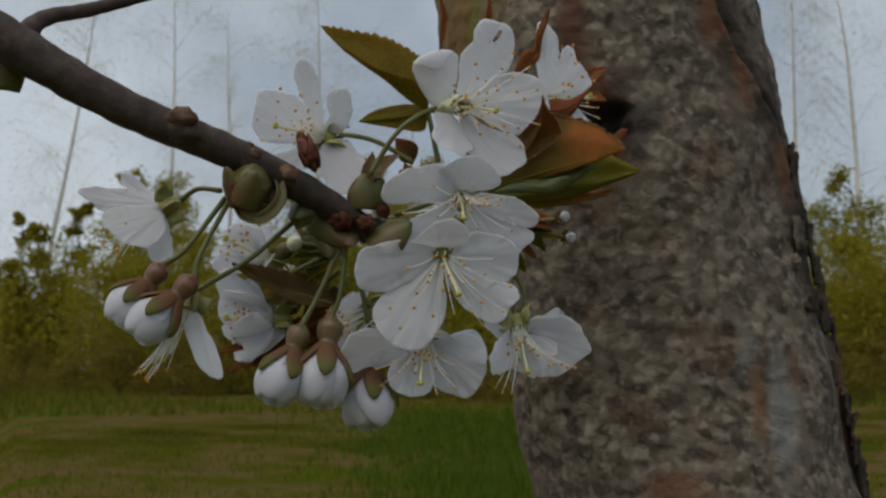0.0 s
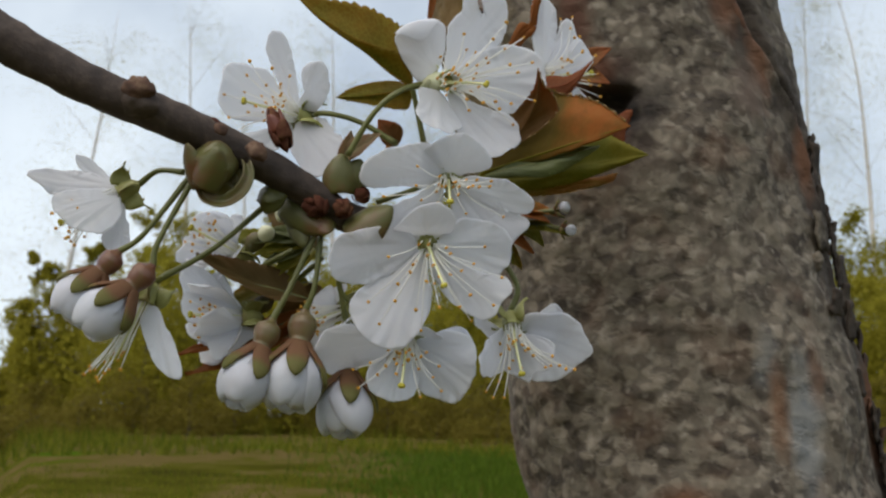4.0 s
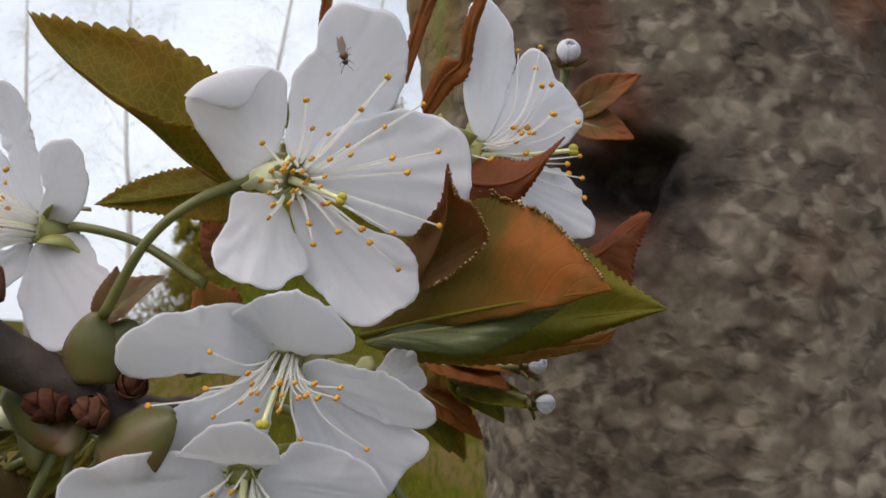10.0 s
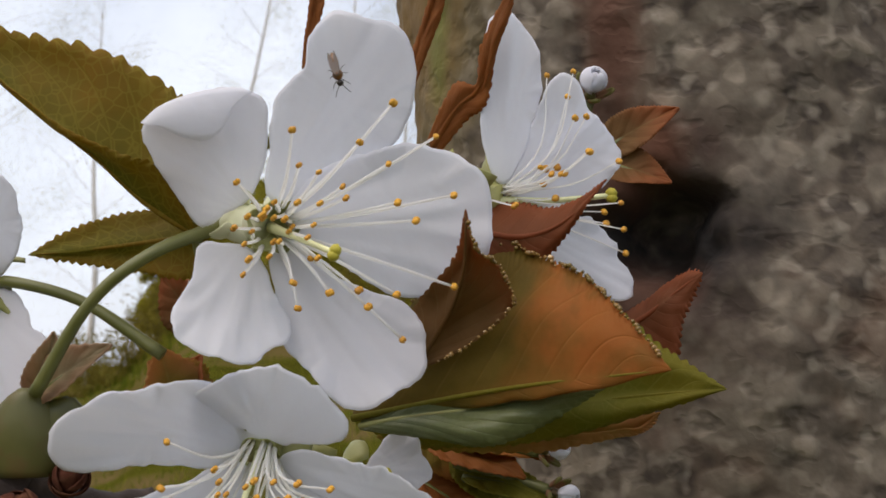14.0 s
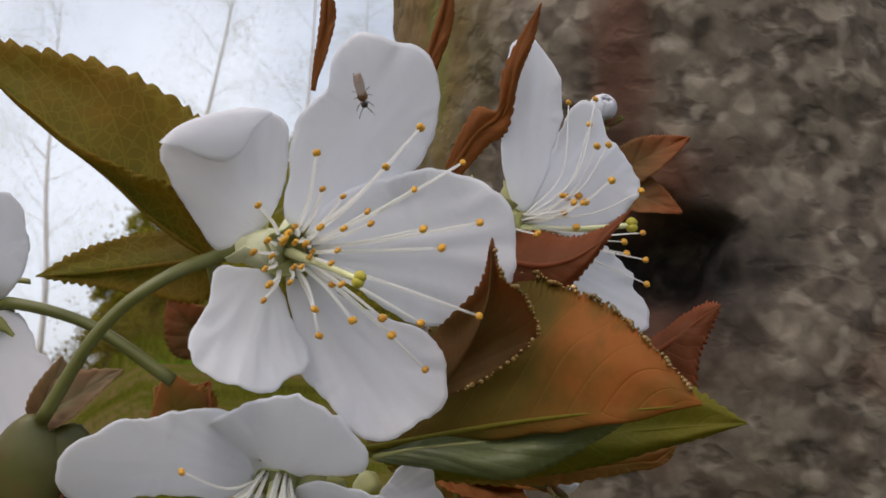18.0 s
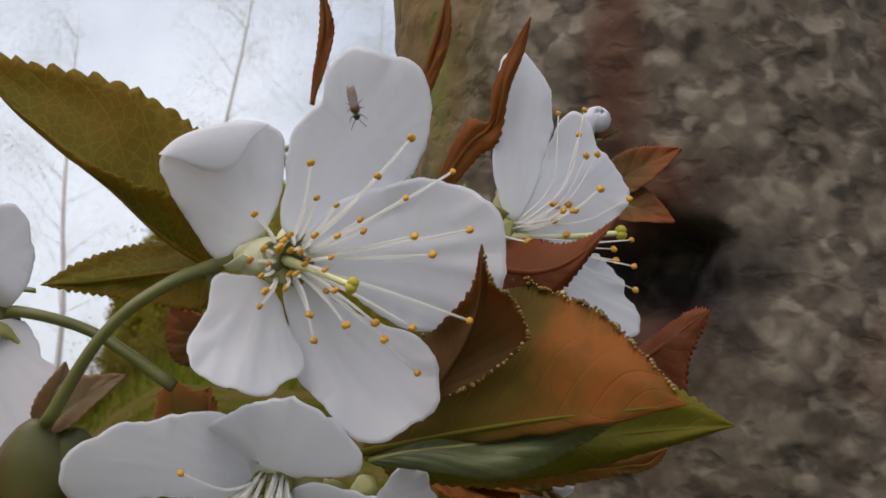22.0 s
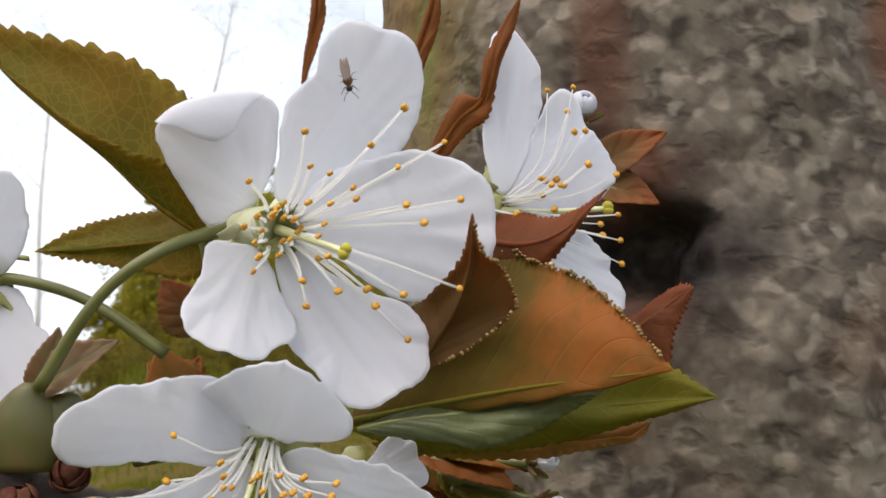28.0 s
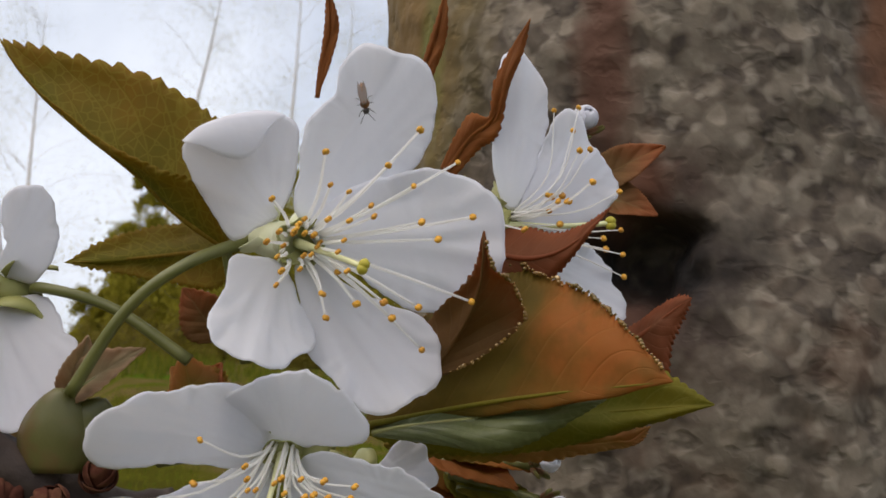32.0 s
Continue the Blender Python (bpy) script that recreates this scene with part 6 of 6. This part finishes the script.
leaf_between([(0.99, 0.30, 7.14), (2.32, 0.20, 7.28), (3.54, 0.10, 7.47), (4.43, 0.00, 7.61), (5.02, -0.06, 7.69)],
             [(1.05, 0.30, 7.27), (1.55, 0.40, 8.06), (2.55, 0.40, 8.44), (3.68, 0.30, 8.52), (4.36, 0.08, 8.07), (5.02, -0.06, 7.69)],
             [(1.03, 0.30, 7.05), (1.65, 0.30, 6.91), (2.47, 0.20, 6.93), (3.32, 0.15, 7.09), (4.32, 0.05, 7.43), (5.02, -0.06, 7.69)], "olive green leaf under the copper one", LEAF_LOW, 34, 0.06, 0.03, 4.0)
leaf_between([(1.21, -0.40, 7.08), (1.84, -0.60, 7.23), (2.72, -0.75, 7.39), (3.34, -0.80, 7.55), (3.81, -0.85, 7.68)],
             [(1.22, -0.35, 7.15), (1.92, -0.45, 7.40), (2.70, -0.60, 7.52), (3.33, -0.75, 7.61), (3.81, -0.85, 7.68)],
             [(1.22, -0.40, 7.04), (1.98, -0.65, 7.01), (2.61, -0.80, 6.98), (3.19, -0.85, 7.23), (3.67, -0.85, 7.56), (3.81, -0.85, 7.68)], "narrow green leaf lying half folded", LEAF_PALE, 30, 0.02, 0.05, 5.0, rib_material=CUP)
leaf_between([(1.22, 0.60, 6.95), (2.25, 0.60, 6.96), (3.25, 0.60, 7.00), (3.98, 0.60, 7.12), (4.37, 0.55, 7.40)],
             [(1.23, 0.70, 7.01), (2.22, 0.70, 7.23), (3.22, 0.70, 7.32), (3.97, 0.65, 7.30), (4.37, 0.55, 7.40)],
             [(1.26, 0.60, 6.89), (2.14, 0.55, 6.85), (3.26, 0.50, 6.94), (4.10, 0.55, 7.12), (4.37, 0.55, 7.40)], "yellow-copper leaf below the green one", LEAF_AMBER, 30, 0.05, 0.03, 5.5)
leaf_between([(1.78, -0.20, 10.13), (2.10, -0.40, 10.60), (2.34, -0.50, 10.78), (2.45, -0.62, 11.31), (2.67, -0.70, 11.90)],
             [(1.71, -0.15, 10.22), (1.87, -0.30, 10.54), (2.03, -0.38, 10.82), (2.25, -0.45, 10.79), (2.31, -0.55, 11.17), (2.50, -0.62, 11.60), (2.67, -0.70, 11.90)],
             [(1.87, -0.20, 10.07), (2.15, -0.35, 10.41), (2.37, -0.45, 10.58), (2.46, -0.58, 11.07), (2.60, -0.65, 11.50), (2.67, -0.70, 11.90)], "narrow red leaf rolled upright", LEAF_COPPER, 22, 0.025, 0.02, 6.0)
leaf_between([(2.46, -0.60, 9.16), (2.88, -0.70, 9.13), (3.23, -0.80, 9.25), (3.50, -0.90, 9.48), (3.70, -0.99, 9.71)],
             [(2.41, -0.20, 9.50), (2.78, -0.30, 9.53), (3.15, -0.50, 9.46), (3.47, -0.80, 9.55), (3.70, -0.99, 9.71)],
             [(2.50, -0.60, 8.93), (2.89, -0.60, 8.80), (3.21, -0.70, 9.05), (3.48, -0.90, 9.41), (3.70, -0.99, 9.71)], "small red leaf beside the blossom", LEAF_RED, 24, 0.05, 0.02, 7.0)
leaf_between([(1.85, -0.75, 7.76), (2.08, -0.95, 8.11), (2.31, -1.30, 8.50), (2.38, -1.58, 8.86), (2.38, -1.69, 9.25)],
             [(1.88, -0.75, 7.70), (2.38, -1.00, 7.97), (2.81, -1.20, 8.36), (2.70, -1.40, 8.70), (2.48, -1.60, 8.88), (2.38, -1.69, 9.25)],
             [(1.81, -0.70, 7.82), (1.68, -0.75, 8.07), (1.85, -0.85, 8.42), (2.23, -1.35, 8.75), (2.34, -1.62, 9.02), (2.38, -1.69, 9.25)], "brown-red leaf tip folded over", LEAF_FOLD, 24, 0.035, 0.05, 8.0, glands=True)
leaf_between([(3.95, 0.60, 8.31), (4.19, 0.58, 8.47), (4.40, 0.56, 8.65), (4.58, 0.55, 8.81), (4.77, 0.55, 8.96)],
             [(3.86, 0.90, 8.45), (4.14, 0.90, 8.64), (4.38, 0.80, 8.81), (4.59, 0.65, 8.95), (4.77, 0.55, 8.96)],
             [(4.08, 0.60, 8.19), (4.49, 0.60, 8.00), (4.55, 0.58, 8.38), (4.66, 0.56, 8.69), (4.77, 0.55, 8.96)], "pinkish red leaf tip", LEAF_RED, 20, 0.05, 0.03, 9.0)
leaf((-2.86, 0.09, 4.27), (-5.34, -0.71, 5.19), (0.1, -0.75, 0.6), 0.95, "brown young leaf among the stalks", LEAF_BROWN, 0.35, -0.05, 0, 10.0)
leaf((-2.84, 0.79, 4.18), (-6.01, 0.39, 3.00), (0.1, -0.6, 0.8), 0.7, "narrow orange-brown leaf among the stalks", LEAF_COPPER, 0.35, -0.05, 0, 11.0, 16)
leaf((-2.77, 0.99, 3.96), (-5.78, 0.69, 2.59), (0.1, -0.6, 0.8), 0.8, "narrow orange-brown leaf among the stalks", LEAF_COPPER, 0.35, -0.05, 0, 12.0, 16)
leaf((-0.88, 0.39, 8.04), (-1.33, 0.19, 8.62), (0.2, -0.9, 0.2), 0.6, "small reddish leaf between the stalks", LEAF_FOLD, 0.3, 0.05, 0, 14.0, 12)
leaf((-0.77, -0.03, 7.18), (-1.21, -0.33, 7.64), (0.3, -0.9, 0.2), 0.7, "small folded leaf bud between the stalks", LEAF_AMBER, 0.5, 0.1, 0, 15.0, 12)
leaf((-0.95, -0.03, 6.99), (-1.07, -0.43, 7.81), (0.5, -0.8, 0.2), 0.8, "olive leaf bud flushed red between the stalks", LEAF_AMBER, 0.5, 0.08, 0, 35.0, 16)
leaf((-0.80, 0.07, 7.12), (-0.64, -0.23, 7.74), (-0.2, -0.9, 0.2), 0.6, "small red leaf bud between the stalks", LEAF_FOLD, 0.5, 0.08, 0, 36.0, 16)
leaf((-2.05, -1.22, 7.17), (-1.81, -1.42, 7.88), (0.6, -0.8, 0.1), 0.4, "small pointed bract at a stalk's foot", BRACT, 0.4, 0.05, 0, 16.0, 10)
leaf((-2.00, -1.32, 7.18), (-1.13, -1.52, 7.78), (0.2, -0.8, 0.5), 0.45, "small pointed bract at a stalk's foot", BRACT, 0.4, 0.05, 0, 17.0, 10)
for k, (a, b) in enumerate((((-2.94, 0.4, 5.73), (-4.17, 0.1, 5.61)), ((-2.94, 0.4, 5.63), (-4.24, 0.1, 5.29)), ((-3.01, 0.4, 5.52), (-4.06, 0.1, 4.97)), ((-2.86, 0.4, 5.44), (-3.87, 0.1, 4.7)), ((-3.08, 0.4, 5.81), (-3.97, 0.1, 5.89)), ((-2.79, 0.4, 5.52), (-3.45, 0.1, 4.61)))):
    leaf(a, b, (0.1, -0.8, 0.5), 0.34, "narrow yellow-green bract among the stalks", LEAF_LOW if k % 2 else LEAF_PALE, 0.4, 0.06, 0, 50.0 + k, 10, group="bracts among the stalks")
# unopened buds and stalks at the back of the bunch
for k, (q, ax, foot, size) in enumerate((((-4.15, 0.29, 5.69), (0.6, -0.5, 0.3), [(-5.23, 0.79, 4.78), (-4.77, 0.59, 5.18)], 0.62), ((-4.30, 0.09, 4.97), (-0.85, -0.4, -0.1), [(-3.24, -0.01, 5.41), (-3.74, -0.01, 5.16)], 0.62),
                                         ((-3.78, 0.69, 4.82), (-0.8, -0.4, -0.3), [(-2.79, 0.39, 5.40), (-3.21, 0.49, 5.17)], 0.6), ((-4.07, 0.79, 4.25), (-0.8, -0.4, -0.5), [(-2.78, 0.59, 5.19), (-3.36, 0.69, 4.72)], 0.6),
                                         ((-3.38, 0.79, 6.21), (-0.6, -0.4, 0.5), [(-2.62, 0.59, 5.30), (-3.02, 0.69, 5.69)], 0.55))):
    bud = thing("flower_bud", "small closed green flower bud on a stalk", "flower bud", "closed buds at the back", q)
    ax = Vector(ax).normalized()
    part("cup", blob(bmesh.new(), -ax * 0.006 * size, ax, 0.011 * size, 0.0075 * size, 12, 10, 0.1, 0.15, k), SEPAL, bud)
    part("closed_petals", blob(bmesh.new(), ax * 0.002 * size, ax, 0.008 * size, 0.0072 * size, 12, 10, 0.2, 0.15, k + 4), CUP_PALE, bud)
    stalk(bud, [*foot, Vector(q) - ax * 0.5 * size])
leaf((-3.14, 1.19, 5.21), (-5.15, 1.39, 6.11), (0.1, -0.7, 0.7), 1.0, "olive leaf at the back of the bunch", LEAF_LOW, 0.3, 0.05, 0, 31.0, 16)
leaf((-3.03, 1.29, 4.88), (-5.18, 1.39, 4.23), (0.1, -0.7, 0.7), 1.2, "olive leaf at the back of the bunch", LEAF_GREEN, 0.3, 0.05, 0, 32.0, 16)
leaf((-2.82, 1.19, 5.68), (-4.20, 1.49, 6.86), (0.1, -0.8, 0.5), 1.0, "brown leaf at the back of the bunch", LEAF_BROWN, 0.3, 0.05, 0, 33.0, 16)
leaf((-2.88, 1.59, 4.90), (-3.61, 1.59, 3.13), (0.1, -0.8, 0.5), 1.1, "brown leaf at the back of the bunch", LEAF_BROWN, 0.3, 0.05, 0, 34.0, 16)
leaf_between([(0.79, 3.20, 11.24), (0.91, 3.20, 11.88), (1.05, 3.20, 12.44), (1.18, 3.20, 13.02), (1.23, 3.20, 13.69)],
             [(0.73, 3.20, 11.33), (0.79, 3.20, 11.88), (0.94, 3.20, 12.39), (1.10, 3.20, 13.02), (1.23, 3.20, 13.69)],
             [(0.84, 3.20, 11.29), (1.01, 3.20, 11.91), (1.21, 3.20, 12.54), (1.29, 3.20, 13.02), (1.23, 3.20, 13.69)], "copper leaf standing behind the blossom", LEAF_COPPER, 18, 0.018, 0.02, 41.0)
# leaves and a bud farther back, before the trunk
leaf((3.49, 2.70, 10.67), (4.52, 2.60, 11.29), (0.0, -0.9, 0.3), 0.55, "brown-red young leaf close before the trunk", LEAF_FOLD, 0.3, 0.05, 0, 18.0)
leaf((3.46, 2.60, 10.54), (4.46, 2.50, 10.29), (0.0, -0.8, 0.5), 0.6, "rusty young leaf close before the trunk", LEAF_FOLD, 0.3, 0.05, 0, 19.0)
leaf_between([(-0.19, 1.50, 11.42), (-0.13, 1.50, 11.91), (-0.09, 1.50, 12.36), (-0.15, 1.50, 12.81), (-0.29, 1.50, 13.34)],
             [(-0.22, 1.50, 11.49), (-0.20, 1.50, 11.91), (-0.17, 1.50, 12.36), (-0.20, 1.50, 12.81), (-0.29, 1.50, 13.34)],
             [(-0.17, 1.50, 11.48), (-0.05, 1.50, 11.91), (0.01, 1.50, 12.40), (-0.11, 1.50, 12.81), (-0.29, 1.50, 13.34)], "narrow brown leaf standing upright", LEAF_COPPER, 18, 0.018, 0.02, 22.0)
for k, (a, b, w, m) in enumerate((((1.56, 2.1, 6.83), (2.83, 1.9, 6.49), 0.75, LEAF_COPPER),
                               ((2.02, 2.2, 6.44), (3.25, 2.0, 6.22), 0.55, LEAF_LOW),
                               ((1.4, 2.2, 6.4), (2.44, 2.1, 5.75), 0.6, LEAF_COPPER),
                               ((1.69, 2.3, 6.94), (3.09, 2.2, 6.72), 0.7, LEAF_ORANGE),
                               ((1.19, 2.4, 6.55), (1.95, 2.3, 5.5), 0.6, LEAF_LOW),
                               ((1.82, 2.5, 6.62), (2.72, 2.4, 5.99), 0.7, LEAF_LOW),
                               ((1.35, 2.6, 6.84), (2.27, 2.5, 6.27), 0.9, LEAF_ORANGE),
                               ((1.5, 2.6, 6.13), (2.16, 2.4, 5.4), 0.5, LEAF_GREEN))):
    leaf(a, b, (0.1, -0.6, 0.8), w, "copper young leaf of a shoot at the back" if m in (LEAF_COPPER, LEAF_ORANGE) else "olive young leaf of a shoot at the back", m, 0.3, 0.05, 0, 23.0 + k, 14, group="shoot at the back")
half_open((3.38, 3.05, 11.62), (0.2, -0.8, 0.5), "round white bud close before the trunk", [(3.20, 3.25, 10.30), (3.28, 3.20, 11.00)], 6.6, 0.02, 0.30)
half_open((3.11, 2.00, 6.85), (0.8, -0.4, 0.2), "small closed bud on the shoot at the back", [(1.90, 2.30, 6.78)], 7.7, 0.02, 0.21)
half_open((3.25, 2.00, 6.32), (0.85, -0.4, -0.2), "small closed bud on the shoot at the back", [(1.90, 2.30, 6.60)], 8.3, 0.02, 0.21)


# ---- the fly ----
FLY = plain("fly_body", [(0.35, (0.035, 0.014, 0.006)), (0.6, (0.224, 0.091, 0.021))], 1500, 0.35)
FLY_DARK = plain("fly_leg", [(0.3, (0.015, 0.01, 0.008)), (0.8, (0.03, 0.02, 0.015))], 1500, 0.4)
wing_m, _, wing_b = shader("fly_wing", 0.25)
wing_b.inputs["Base Color"].default_value = (0.24, 0.19, 0.16, 1)
wing_b.inputs["Alpha"].default_value = 0.7
fly = thing("fly", "tiny brown fly with folded wings on a petal", "fly", at=(0, 0, 0))
MM = 0.0014
part("abdomen", blob(bmesh.new(), (0, -0.1 * MM, 0.35 * MM), (0, 1, 0.05), 1.5 * MM, 0.78 * MM, 10, 8, 0.3), FLY, fly)
part("thorax", blob(bmesh.new(), (0, -0.75 * MM, 0.35 * MM), (0, 1, 0.1), 0.9 * MM, 0.78 * MM, 10, 8), FLY, fly)
part("head", blob(bmesh.new(), (0, -1.15 * MM, 0.33 * MM), (0, 1, 0), 0.5 * MM, 0.52 * MM, 9, 7), FLY_DARK, fly)
for s in (-1, 1):
    part("wing", sheet(8, 4, lambda u, v, s=s: (MM * (s * (0.06 + 0.16 * u) + 0.22 * v * math.sin(math.pi * min(1, u * 0.9 + 0.1))), MM * (-0.5 + 1.9 * u), MM * (0.75 - 0.1 * u)), 0.00003), wing_m, fly)
    for k, (fy, out) in enumerate(((-0.7, -0.9), (-0.35, 0.15), (-0.1, 0.9))):
        part("leg", tube(bmesh.new(), [(s * 0.2 * MM, fy * MM, 0.3 * MM), (s * 0.42 * MM, (fy + out * 0.25) * MM, 0.4 * MM), (s * 0.66 * MM, (fy + out * 0.5) * MM, 0.0)], [0.00005, 0.00004, 0.00002], 5, 8), FLY_DARK, fly)
    part("feeler", tube(bmesh.new(), [(s * 0.1 * MM, -1.1 * MM, 0.4 * MM), (s * 0.35 * MM, -1.5 * MM, 0.55 * MM), (s * 0.55 * MM, -1.8 * MM, 0.4 * MM)], [0.00004, 0.00003], 5, 6), FLY_DARK, fly)


def motions():
    """The fly shifts a little on its petal."""
    rows = [(0.0, (1.27, -1.64, 10.74), 35), (2.0, (1.16, -1.59, 10.72), -15), (6.0, (1.08, -1.67, 10.68), -15), (8.0, (1.08, -1.84, 10.52), -20),
            (10.0, (1.10, -1.89, 10.51), -15), (13.0, (1.07, -1.83, 10.53), -20), (17.0, (1.04, -1.72, 10.58), -18), (23.0, (1.03, -1.69, 10.58), -15), (32.0, (1.01, -1.69, 10.56), -15)]
    base = Matrix(((1, 0, 0), (0, 0, -1), (0, 1, 0))).to_4x4()
    walk(fly, [(t, Matrix.Translation(AT + CM * Vector(p)) @ Matrix.Rotation(radians(turn), 4, "Y") @ base) for t, p, turn in rows])


motions()
